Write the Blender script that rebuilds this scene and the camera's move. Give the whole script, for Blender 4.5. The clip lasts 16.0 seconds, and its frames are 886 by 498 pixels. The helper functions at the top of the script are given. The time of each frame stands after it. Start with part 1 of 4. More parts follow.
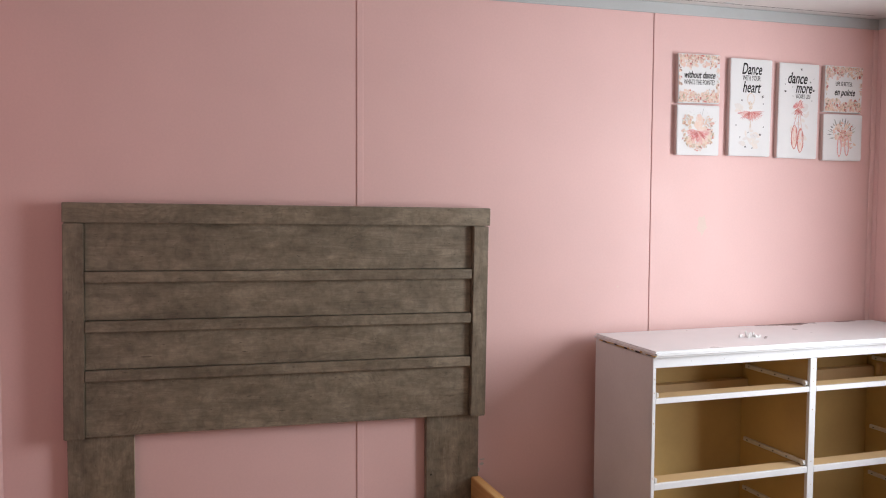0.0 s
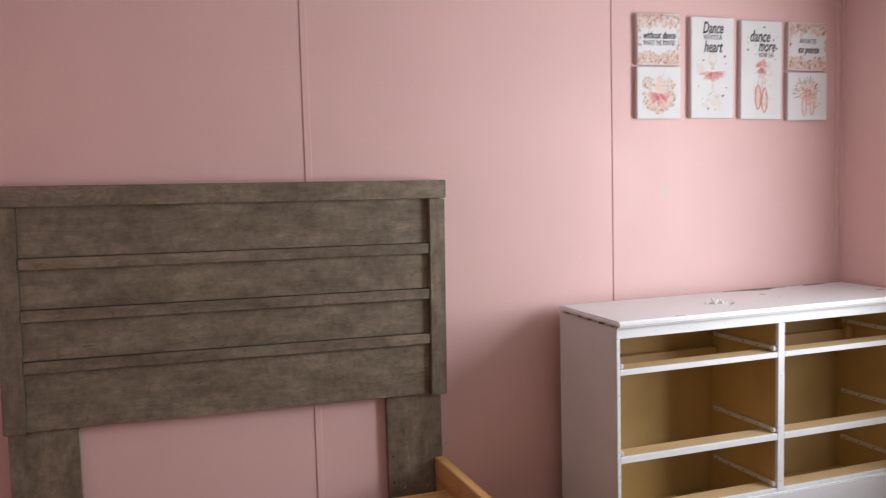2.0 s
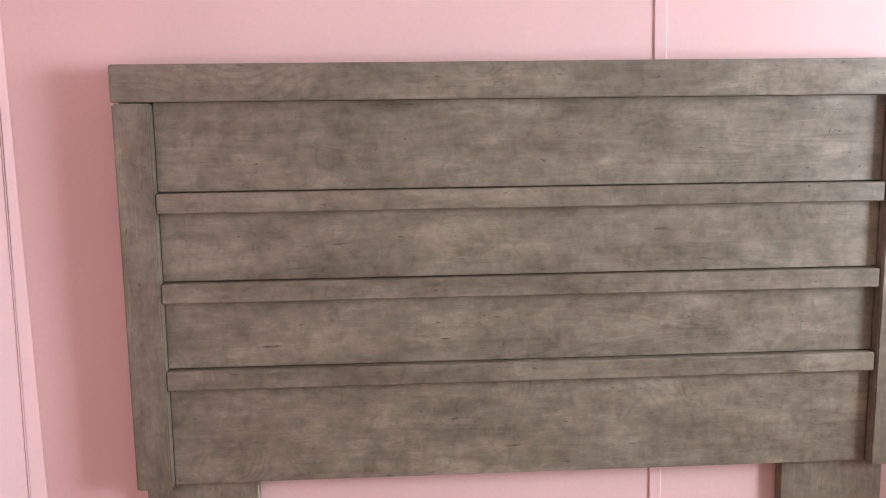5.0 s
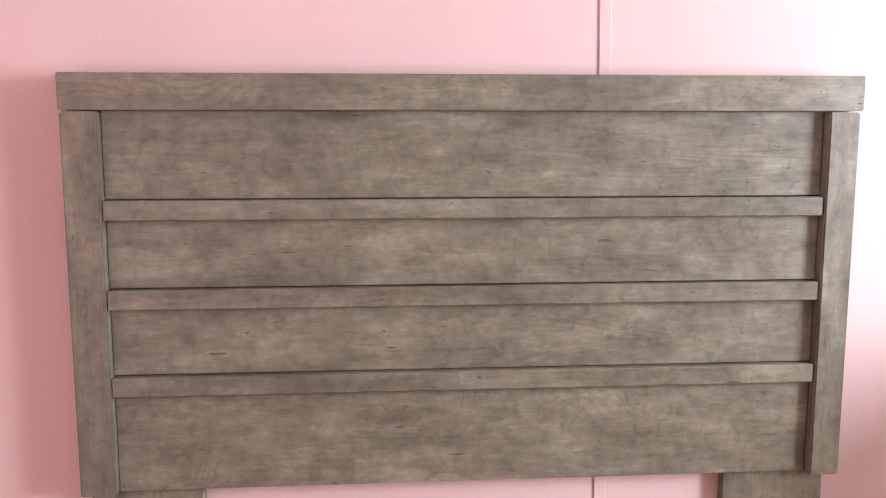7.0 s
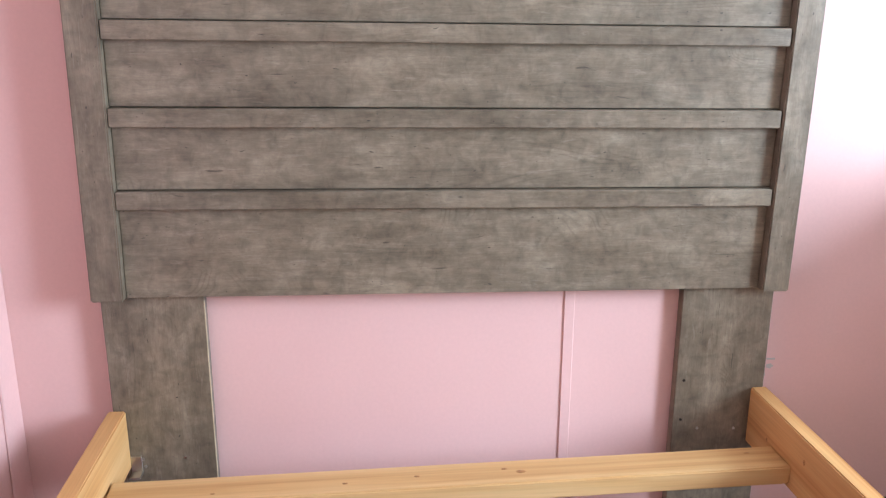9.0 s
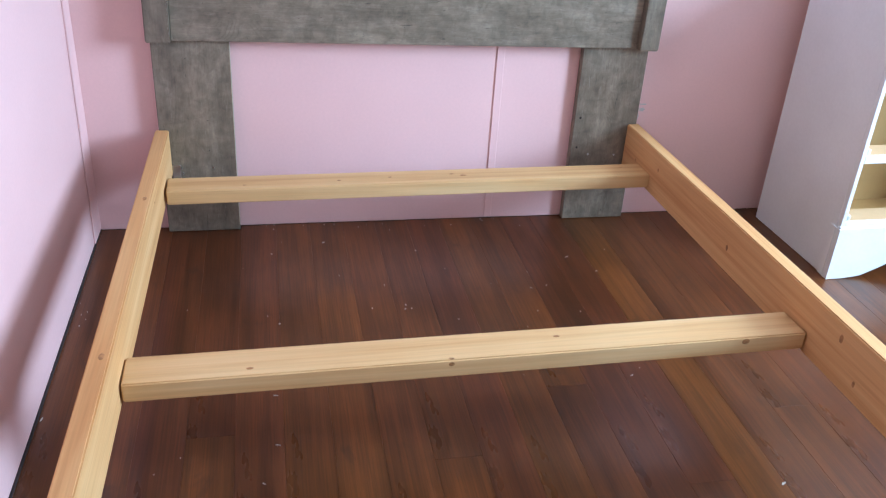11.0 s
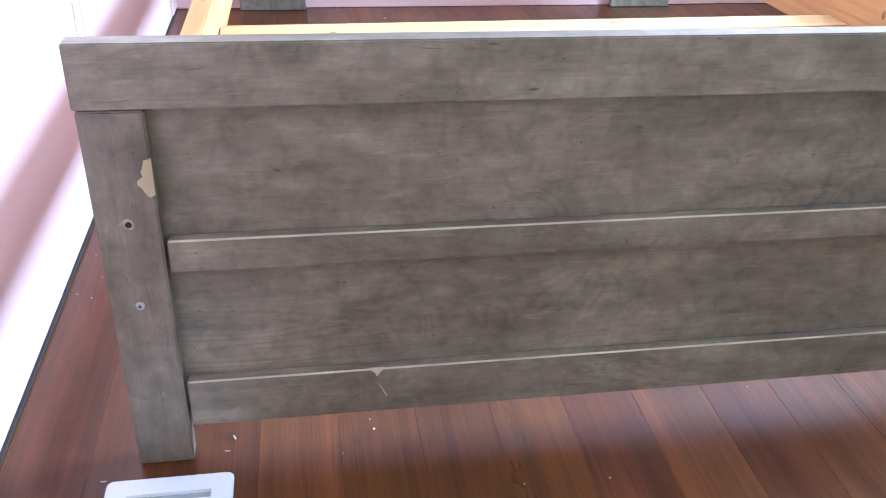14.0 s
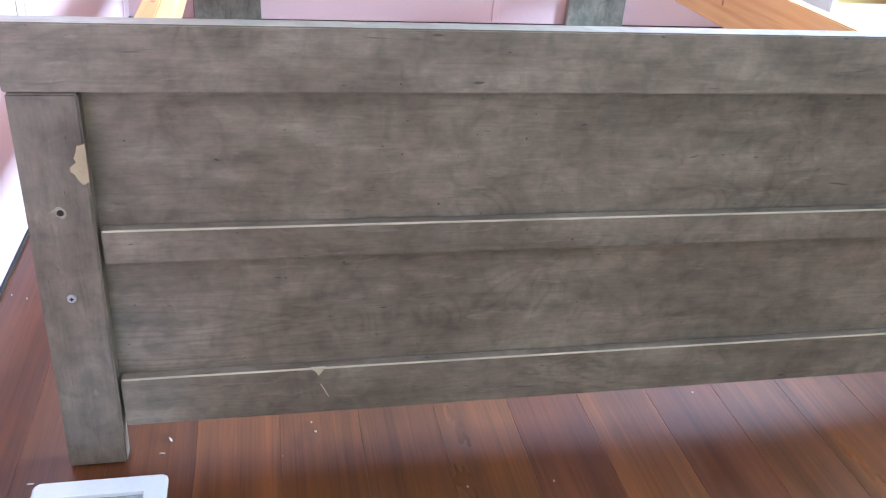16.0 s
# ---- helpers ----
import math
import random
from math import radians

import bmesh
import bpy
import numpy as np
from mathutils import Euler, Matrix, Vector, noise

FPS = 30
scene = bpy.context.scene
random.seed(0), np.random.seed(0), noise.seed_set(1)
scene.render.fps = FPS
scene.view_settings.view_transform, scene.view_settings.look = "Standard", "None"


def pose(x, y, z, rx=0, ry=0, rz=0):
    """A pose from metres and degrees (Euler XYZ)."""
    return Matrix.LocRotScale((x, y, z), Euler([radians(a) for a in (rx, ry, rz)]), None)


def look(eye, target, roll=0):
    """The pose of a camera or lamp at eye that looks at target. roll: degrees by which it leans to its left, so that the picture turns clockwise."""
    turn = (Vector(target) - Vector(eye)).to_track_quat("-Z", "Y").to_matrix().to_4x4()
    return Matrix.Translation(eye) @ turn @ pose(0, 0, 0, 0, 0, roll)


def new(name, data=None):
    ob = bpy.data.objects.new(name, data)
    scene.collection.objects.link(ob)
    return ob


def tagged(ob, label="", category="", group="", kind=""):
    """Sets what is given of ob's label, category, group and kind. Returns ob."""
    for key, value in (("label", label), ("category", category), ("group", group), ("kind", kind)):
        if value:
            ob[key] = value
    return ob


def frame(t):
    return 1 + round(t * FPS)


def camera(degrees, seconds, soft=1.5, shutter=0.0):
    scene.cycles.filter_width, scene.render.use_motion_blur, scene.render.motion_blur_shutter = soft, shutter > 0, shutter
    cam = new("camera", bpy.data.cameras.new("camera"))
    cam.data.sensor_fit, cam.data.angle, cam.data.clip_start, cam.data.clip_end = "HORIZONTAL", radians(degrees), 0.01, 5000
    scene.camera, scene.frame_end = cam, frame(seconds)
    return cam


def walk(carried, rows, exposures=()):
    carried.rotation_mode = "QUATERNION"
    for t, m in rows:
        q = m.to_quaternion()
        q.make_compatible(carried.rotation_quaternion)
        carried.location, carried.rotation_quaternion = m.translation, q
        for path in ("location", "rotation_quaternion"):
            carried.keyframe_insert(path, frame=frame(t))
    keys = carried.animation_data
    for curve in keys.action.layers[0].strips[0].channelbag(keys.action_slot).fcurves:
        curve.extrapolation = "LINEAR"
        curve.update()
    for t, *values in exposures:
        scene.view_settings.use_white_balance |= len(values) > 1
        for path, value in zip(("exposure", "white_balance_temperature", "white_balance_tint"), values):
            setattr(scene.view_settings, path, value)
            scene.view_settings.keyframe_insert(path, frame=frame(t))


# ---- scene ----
cam = camera(53.8, 16.0, soft=1.1, shutter=0.2)
PATH = [
    (0, (0.547, -3.19, 1.421), (1.145, -1.285, 1.303), 0.3),
    (0.5, (0.569, -3.197, 1.409), (1.175, -1.294, 1.301), -0.5),
    (1, (0.588, -3.229, 1.412), (1.277, -1.355, 1.298), -0.8),
    (1.5, (0.636, -3.215, 1.406), (1.341, -1.347, 1.291), -1.1),
    (2, (0.673, -3.108, 1.398), (1.31, -1.22, 1.229), -1.5),
    (2.5, (0.697, -2.874, 1.324), (1.03, -0.923, 1.043), -2.6),
    (3, (0.729, -2.585, 1.272), (0.955, -0.623, 0.956), -2.8),
    (3.5, (0.68, -2.234, 1.336), (0.777, -0.269, 0.979), -3.4),
    (3.7, (0.678, -2.075, 1.311), (0.76, -0.107, 0.962), -3.0),
    (5.8, (0.732, -1.655, 1.293), (0.854, 0.319, 1.0), -0.7),
    (6, (0.735, -1.658, 1.297), (0.852, 0.317, 1.0), -0.7),
    (6.5, (0.734, -1.668, 1.285), (0.867, 0.309, 1.012), -0.7),
    (7, (0.774, -1.703, 1.291), (0.925, 0.272, 1.017), -0.7),
    (7.5, (0.768, -1.746, 1.27), (0.927, 0.224, 0.966), -1.0),
    (8, (0.762, -1.757, 1.245), (0.93, 0.196, 0.844), -0.4),
    (8.5, (0.76, -1.765, 1.215), (0.939, 0.161, 0.709), 0.0),
    (8.7, (0.776, -1.773, 1.214), (0.944, 0.149, 0.686), 0.1),
    (10.8, (0.553, -2.501, 1.284), (0.924, -0.759, 0.374), 3.0),
    (11, (0.53, -2.535, 1.279), (0.905, -0.814, 0.333), 3.6),
    (11.5, (0.483, -2.69, 1.271), (0.868, -1.004, 0.266), 3.6),
    (12, (0.489, -2.89, 1.216), (0.862, -1.258, 0.121), 3.6),
    (12.5, (0.483, -2.996, 1.135), (0.676, -1.348, 0.019), 0.1),
    (13, (0.409, -2.95, 0.916), (0.618, -1.267, -0.145), 0.2),
    (13.5, (0.407, -2.928, 0.841), (0.635, -1.228, -0.186), 0.9),
    (14, (0.405, -2.964, 0.805), (0.699, -1.266, -0.211), 2.1),
    (14.5, (0.354, -2.956, 0.781), (0.686, -1.268, -0.239), 3.5),
    (15, (0.362, -2.946, 0.768), (0.704, -1.244, -0.226), 4.1),
    (15.5, (0.386, -2.953, 0.78), (0.727, -1.242, -0.196), 4.5),
    (16, (0.422, -2.972, 0.771), (0.812, -1.263, -0.191), 4.3),
]
EXPOSURES = [(0, -0.44, 7100, 19), (1.0, -0.80, 6950, 19), (1.5, -1.0, 7150, 19), (2.0, -0.56, 7100, 19), (2.5, -0.08, 7100, 19), (3.0, 0.14, 6850, 18), (3.5, 0.33, 6200, 17), (6.0, 0.75, 6450, 16), (7.0, 0.85, 6350, 15), (8.5, 0.90, 6100, 13), (11.0, 0.84, 5000, 5), (12.0, 1.06, 4650, 2), (12.5, 1.14, 4480, 3), (13.0, 1.0, 4420, 0), (13.5, 1.56, 4500, -1), (14.0, 2.06, 4500, -2), (14.5, 2.21, 4480, -2), (16.0, 2.11, 4470, -4)]
walk(cam, [(t, look(eye, target, roll)) for t, eye, target, roll in PATH], EXPOSURES)

# ---- world, window light ----
world = bpy.data.worlds.new("overcast_sky")
world.use_nodes = True
scene.world = world
wn = world.node_tree
sky = wn.nodes.new("ShaderNodeTexSky")
sky.sky_type = "NISHITA"
sky.sun_disc = False
sky.sun_elevation, sky.sun_rotation = radians(40), radians(120)
wn.links.new(sky.outputs[0], wn.nodes["Background"].inputs[0])
wn.nodes["Background"].inputs[1].default_value = 0.10

ROOM_X, ROOM_Y, ROOM_Z = 3.579, -4.0, 2.222      # right wall, wall behind, ceiling
WIN_Y0, WIN_Y1, WIN_Z0, WIN_Z1 = -2.14, -1.06, 0.74, 1.98


def area_lamp(name, where, target, sx, sy, power, colour):
    d = bpy.data.lights.new(name, "AREA")
    d.shape, d.size, d.size_y, d.energy, d.color = "RECTANGLE", sx, sy, power, colour
    ob = new(name, d)
    ob.matrix_world = look(where, target)
    return ob


area_lamp("window_daylight", (ROOM_X + 0.04, (WIN_Y0 + WIN_Y1) / 2, (WIN_Z0 + WIN_Z1) / 2),
          (0, (WIN_Y0 + WIN_Y1) / 2, (WIN_Z0 + WIN_Z1) / 2 - 0.25), WIN_Y1 - WIN_Y0 - 0.1, WIN_Z1 - WIN_Z0 - 0.1, 92, (0.78, 0.91, 1.0))


# ---- materials ----
def material(name, rough=0.5, metal=0.0, spec=0.5):
    m = bpy.data.materials.new(name)
    m.use_nodes = True
    nt = m.node_tree
    b = nt.nodes["Principled BSDF"]
    b.inputs["Roughness"].default_value = rough
    b.inputs["Metallic"].default_value = metal
    b.inputs["Specular IOR Level"].default_value = spec
    return m, nt, b


def coords(nt, scale, jitter=False, rot=(0, 0, 0)):
    tc = nt.nodes.new("ShaderNodeTexCoord")
    mp = nt.nodes.new("ShaderNodeMapping")
    mp.inputs["Scale"].default_value = scale
    mp.inputs["Rotation"].default_value = rot
    src = tc.outputs["Object"]
    if jitter:
        oi = nt.nodes.new("ShaderNodeObjectInfo")
        mul = nt.nodes.new("ShaderNodeMath")
        mul.operation = "MULTIPLY"
        mul.inputs[1].default_value = 37.0
        nt.links.new(oi.outputs["Random"], mul.inputs[0])
        add = nt.nodes.new("ShaderNodeVectorMath")
        add.operation = "ADD"
        nt.links.new(src, add.inputs[0])
        nt.links.new(mul.outputs[0], add.inputs[1])
        src = add.outputs[0]
    nt.links.new(src, mp.inputs["Vector"])
    return mp.outputs["Vector"]


def noise_tex(nt, vec, scale, detail=4.0, rough=0.55, dist=0.0):
    n = nt.nodes.new("ShaderNodeTexNoise")
    n.inputs["Scale"].default_value = scale
    n.inputs["Detail"].default_value = detail
    n.inputs["Roughness"].default_value = rough
    n.inputs["Distortion"].default_value = dist
    nt.links.new(vec, n.inputs["Vector"])
    return n.outputs["Fac"]


def ramp(nt, fac, stops):
    r = nt.nodes.new("ShaderNodeValToRGB")
    el = r.color_ramp.elements
    while len(el) < len(stops):
        el.new(0.5)
    for e, (p, c) in zip(el, stops):
        e.position, e.color = p, (*c, 1) if len(c) == 3 else c
    nt.links.new(fac, r.inputs["Fac"])
    return r.outputs["Color"]


def mixed(nt, a, b, fac, kind="MIX"):
    m = nt.nodes.new("ShaderNodeMix")
    m.data_type, m.blend_type = "RGBA", kind
    for sock, v in ((m.inputs["Factor"], fac), (m.inputs["A"], a), (m.inputs["B"], b)):
        if isinstance(v, (int, float)):
            sock.default_value = v
        elif isinstance(v, tuple):
            sock.default_value = (*v, 1)
        else:
            nt.links.new(v, sock)
    return m.outputs["Result"]


def grey(v):
    return (v, v, v)


def bump(nt, b, height, strength, distance=0.002):
    n = nt.nodes.new("ShaderNodeBump")
    n.inputs["Strength"].default_value = strength
    n.inputs["Distance"].default_value = distance
    nt.links.new(height, n.inputs["Height"])
    nt.links.new(n.outputs["Normal"], b.inputs["Normal"])


def painted(name, colour, rough=0.5, vary=0.06, bump_strength=0.12, spec=0.4, patch=1.4, fine=160.0):
    m, nt, b = material(name, rough, 0.0, spec)
    v = coords(nt, (1, 1, 1))
    big = noise_tex(nt, v, patch, 3.0)
    small = noise_tex(nt, v, fine, 3.0)
    lo, hi = tuple(c * (1 - vary) for c in colour), tuple(min(1, c * (1 + vary)) for c in colour)
    base = ramp(nt, big, [(0.3, lo), (0.7, hi)])
    base = mixed(nt, base, ramp(nt, small, [(0.3, grey(0.94)), (0.7, grey(1.0))]), 0.6, "MULTIPLY")
    nt.links.new(base, b.inputs["Base Color"])
    nt.links.new(ramp(nt, noise_tex(nt, v, 5.0), [(0.3, grey(rough - 0.06)), (0.7, grey(rough + 0.06))]), b.inputs["Roughness"])
    bump(nt, b, small, bump_strength, 0.001)
    return m


def contour(nt, fac, turns):
    """Wavy growth lines: the level lines of a smooth field."""
    m = nt.nodes.new("ShaderNodeMath")
    m.operation = "MULTIPLY"
    m.inputs[1].default_value = turns
    nt.links.new(fac, m.inputs[0])
    s = nt.nodes.new("ShaderNodeMath")
    s.operation = "SINE"
    nt.links.new(m.outputs[0], s.inputs[0])
    a = nt.nodes.new("ShaderNodeMath")
    a.operation = "MULTIPLY_ADD"
    a.inputs[1].default_value, a.inputs[2].default_value = 0.5, 0.5
    nt.links.new(s.outputs[0], a.inputs[0])
    return a.outputs[0]


def laminate(name, upright=False):
    """Weathered grey-brown printed wood laminate, grain along x, or along z when upright."""
    m, nt, b = material(name, 0.36, 0.0, 0.55)

    def sc(a, c):
        return (c, c, a) if upright else (a, c, c)

    def field(a, c, detail=3.0, rough=0.55, dist=0.0):
        return noise_tex(nt, coords(nt, sc(a, c), True), 1.0, detail, rough, dist)
    large = field(3.2, 9.0, 3.0, 0.5, 0.15)
    cloud = field(9.0, 26.0, 7.0, 0.70, 0.25)
    chatter = field(38.0, 30.0, 4.0, 0.62, 0.6)
    rings = contour(nt, field(1.5, 9.5, 1.6, 0.42, 0.55), 125.0)
    zone = field(2.3, 7.5, 1.5)
    arches = contour(nt, field(7.5, 9.0, 1.2, 0.4, 0.8), 95.0)
    arch_zone = field(3.6, 8.5, 1.0)
    fibre = field(11.0, 190.0, 5.0, 0.70, 0.15)
    pores = field(26.0, 340.0, 2.5, 0.6)
    pale = field(16.0, 90.0, 4.0, 0.65, 0.8)
    crack = field(15.0, 105.0, 2.0, 0.5, 0.7)
    fleck = field(48.0, 150.0, 2.0, 0.5, 0.4)
    dots = noise_tex(nt, coords(nt, (140.0, 140.0, 140.0), True), 1.0, 1.0, 0.4)
    col = ramp(nt, cloud, [(0.26, (0.114, 0.089, 0.061)), (0.45, (0.180, 0.145, 0.103)), (0.57, (0.216, 0.177, 0.127)), (0.74, (0.296, 0.249, 0.184))])
    col = mixed(nt, col, ramp(nt, large, [(0.34, grey(0.77)), (0.66, grey(1.19))]), 0.9, "MULTIPLY")
    col = mixed(nt, col, ramp(nt, chatter, [(0.30, grey(0.76)), (0.50, grey(1.0)), (0.70, grey(1.20))]), 0.95, "MULTIPLY")
    col = mixed(nt, col, ramp(nt, arches, [(0.0, grey(0.76)), (0.25, grey(0.96)), (1.0, grey(1.05))]), ramp(nt, arch_zone, [(0.57, grey(0.0)), (0.68, grey(0.7))]), "MULTIPLY")
    col = mixed(nt, col, ramp(nt, rings, [(0.0, grey(0.74)), (0.20, grey(0.95)), (0.6, grey(1.03)), (1.0, grey(1.06))]), ramp(nt, zone, [(0.48, grey(0.0)), (0.66, grey(0.60))]), "MULTIPLY")
    col = mixed(nt, col, ramp(nt, fibre, [(0.32, grey(0.78)), (0.48, grey(0.99)), (0.66, grey(1.12))]), 0.46, "MULTIPLY")
    col = mixed(nt, col, ramp(nt, pores, [(0.30, grey(0.66)), (0.44, grey(0.98)), (0.66, grey(1.12))]), 0.32, "MULTIPLY")
    col = mixed(nt, col, (0.34, 0.295, 0.232), ramp(nt, pale, [(0.60, grey(0)), (0.74, grey(0.42))]))
    col = mixed(nt, col, (0.060, 0.046, 0.034), ramp(nt, crack, [(0.71, grey(0)), (0.78, grey(0.8))]))
    col = mixed(nt, col, (0.045, 0.036, 0.028), ramp(nt, fleck, [(0.74, grey(0)), (0.77, grey(0.75))]))
    col = mixed(nt, col, (0.040, 0.033, 0.027), ramp(nt, dots, [(0.80, grey(0)), (0.815, grey(0.8))]))
    nt.links.new(col, b.inputs["Base Color"])
    nt.links.new(ramp(nt, cloud, [(0.3, grey(0.31)), (0.7, grey(0.42))]), b.inputs["Roughness"])
    bump(nt, b, pores, 0.15, 0.0006)
    return m


def pine(name, axis, tone=(1.0, 1.0, 1.0)):
    """Raw construction pine with grain along the axis and a few brown knots."""
    m, nt, b = material(name, 0.6, 0.0, 0.3)

    def sc(a, c):
        s = [c, c, c]
        s[axis] = a
        return tuple(s)

    def tint(*c):
        return tuple(v * k for v, k in zip(c, tone))
    rings = noise_tex(nt, coords(nt, sc(0.7, 22.0), True), 1.0, 4.0, 0.55, 1.2)
    fine = noise_tex(nt, coords(nt, sc(5.0, 240.0), True), 1.0, 3.0)
    cloud = noise_tex(nt, coords(nt, sc(1.6, 4.0), True), 1.3, 2.0)
    col = ramp(nt, rings, [(0.24, tint(0.52, 0.290, 0.112)), (0.44, tint(0.66, 0.420, 0.185)), (0.54, tint(0.69, 0.460, 0.215)), (0.72, tint(0.76, 0.55, 0.28))])
    col = mixed(nt, col, ramp(nt, cloud, [(0.3, (0.92, 0.82, 0.70)), (0.7, (1.0, 1.0, 1.0))]), 0.8, "MULTIPLY")
    col = mixed(nt, col, ramp(nt, fine, [(0.3, grey(0.84)), (0.6, grey(1.0))]), 0.6, "MULTIPLY")
    nt.links.new(col, b.inputs["Base Color"])
    bump(nt, b, fine, 0.2, 0.0006)
    return m


def floor_wood(name):
    """Dark red-brown satin planks, grain along y."""
    m, nt, b = material(name, 0.27, 0.0, 0.40)
    oi = nt.nodes.new("ShaderNodeObjectInfo")
    grain = noise_tex(nt, coords(nt, (42.0, 1.1, 42.0), True), 1.0, 5.0, 0.60, 0.15)
    broad = noise_tex(nt, coords(nt, (15.0, 1.0, 15.0), True), 1.0, 3.0, 0.5, 0.2)
    fine = noise_tex(nt, coords(nt, (300.0, 6.0, 300.0), True), 1.0, 4.0, 0.65)
    cloud = noise_tex(nt, coords(nt, (3.4, 2.4, 3.4)), 1.0, 4.0)
    spot = noise_tex(nt, coords(nt, (16.0, 7.0, 16.0), True), 1.0, 4.0, 0.6, 0.4)
    base = ramp(nt, oi.outputs["Random"], [(0.0, (0.094, 0.0285, 0.0096)), (0.25, (0.114, 0.0385, 0.0088)), (0.45, (0.099, 0.0308, 0.0094)), (0.65, (0.121, 0.0425, 0.0088)), (0.85, (0.104, 0.0335, 0.0092)), (1.0, (0.117, 0.0398, 0.0088))])
    col = mixed(nt, base, ramp(nt, broad, [(0.32, grey(0.66)), (0.5, grey(1.0)), (0.68, (1.30, 1.26, 1.2))]), 0.65, "MULTIPLY")
    col = mixed(nt, col, ramp(nt, grain, [(0.30, grey(0.62)), (0.5, grey(1.0)), (0.70, (1.36, 1.32, 1.22))]), 0.85, "MULTIPLY")
    col = mixed(nt, col, ramp(nt, fine, [(0.3, grey(0.68)), (0.6, grey(1.10))]), 0.9, "MULTIPLY")
    col = mixed(nt, col, ramp(nt, cloud, [(0.3, grey(0.58)), (0.7, grey(1.25))]), 0.85, "MULTIPLY")
    col = mixed(nt, col, (0.030, 0.014, 0.008), ramp(nt, spot, [(0.62, grey(0.0)), (0.80, grey(0.75))]))
    nt.links.new(col, b.inputs["Base Color"])
    scuff = noise_tex(nt, coords(nt, (9.0, 3.0, 9.0)), 1.0, 4.0, 0.6)
    nt.links.new(ramp(nt, scuff, [(0.3, grey(0.25)), (0.7, grey(0.40))]), b.inputs["Roughness"])
    bump(nt, b, fine, 0.08, 0.0004)
    return m


def island_paint(name, colours, rough=0.7):
    m, nt, b = material(name, rough, 0.0, 0.2)
    g = nt.nodes.new("ShaderNodeNewGeometry")
    n = len(colours)
    col = ramp(nt, g.outputs["Random Per Island"], [(i / max(1, n - 1), c) for i, c in enumerate(colours)])
    wash = noise_tex(nt, coords(nt, (1, 1, 1)), 110.0, 2.0)
    nt.links.new(mixed(nt, col, (0.82, 0.78, 0.76), ramp(nt, wash, [(0.45, grey(0.0)), (0.75, grey(0.45))])), b.inputs["Base Color"])
    return m


# invented tone for the unseen front wall, set by the bounce it gives
GREIGE = painted("greige_bounce_wall", (0.51, 0.455, 0.325), 0.6)
PINK = painted("pink_wall_paint", (0.80, 0.525, 0.498), 0.50, 0.05, 0.08, 0.30, 1.2, 120.0)
TRIM = painted("pale_grey_trim", (0.50, 0.53, 0.53), 0.6)
CEIL = painted("white_ceiling", (0.74, 0.74, 0.72), 0.85, 0.05, 0.4, 0.2, 2.0, 60.0)
DARK = painted("dark_gap", (0.03, 0.022, 0.02), 0.9)
LAM = laminate("weathered_laminate")
LAM_UP = laminate("weathered_laminate_upright", True)
PINE_Y = pine("pine_along_rail", 1, (0.98, 0.88, 0.78))
PINE_X = pine("pine_along_slat", 0)
FLOOR = floor_wood("dark_plank_floor")
WHITE = painted("worn_white_paint", (0.75, 0.77, 0.78), 0.38, 0.05, 0.15, 0.5, 3.0, 90.0)
GLOSSW = painted("white_lacquer_top", (0.77, 0.79, 0.80), 0.33, 0.02, 0.0, 0.45, 0.6, 20.0)
BOARD = painted("brown_hardboard", (0.55, 0.365, 0.145), 0.6, 0.14, 0.3, 0.3, 2.2, 50.0)
RAW = painted("raw_drawer_rail_wood", (0.60, 0.41, 0.22), 0.6, 0.1, 0.2, 0.3, 4.0, 70.0)
BARE = painted("bare_patch", (0.34, 0.26, 0.24), 0.7, 0.15, 0.2, 0.3, 20.0, 120.0)
SLIDE = painted("cream_metal_slide", (0.66, 0.63, 0.58), 0.35, 0.06, 0.05, 0.6, 9.0, 90.0)
DUCT = painted("grey_duct", (0.36, 0.37, 0.38), 0.7)
PLASTIC = painted("white_plastic", (0.80, 0.80, 0.79), 0.4, 0.02, 0.02, 0.5)
CANVAS = painted("white_canvas", (0.79, 0.80, 0.80), 0.85, 0.03, 0.4, 0.2, 6.0, 420.0)
# canvas darkened and pinked to hold the shade of the left sides
SIDE_SHADE = painted("canvas_side_shade", (0.60, 0.46, 0.43), 0.85, 0.1)
INK = painted("black_ink", (0.008, 0.008, 0.009), 0.7)
THIN_INK = painted("grey_ink", (0.045, 0.043, 0.045), 0.7)
WASH = island_paint("peach_wash", [(0.80, 0.60, 0.50), (0.80, 0.68, 0.60), (0.80, 0.56, 0.50), (0.78, 0.66, 0.52)])
PALE = island_paint("pale_wash", [(0.74, 0.71, 0.68), (0.78, 0.72, 0.66), (0.72, 0.70, 0.69)])
LEAF = island_paint("leaf_paint", [(0.30, 0.32, 0.30), (0.42, 0.44, 0.36), (0.22, 0.24, 0.26), (0.50, 0.46, 0.36)])
TAN = island_paint("tan_wash", [(0.70, 0.58, 0.46), (0.76, 0.66, 0.55), (0.62, 0.48, 0.36)])
BLOOM = island_paint("flower_paint", [(0.76, 0.46, 0.36), (0.80, 0.58, 0.48), (0.66, 0.26, 0.22), (0.82, 0.66, 0.56), (0.40, 0.40, 0.28), (0.78, 0.54, 0.42), (0.80, 0.62, 0.44), (0.22, 0.06, 0.08)])
ROSE = island_paint("rose_paint", [(0.66, 0.20, 0.20), (0.76, 0.36, 0.34), (0.78, 0.48, 0.45), (0.56, 0.12, 0.13), (0.74, 0.40, 0.36)])
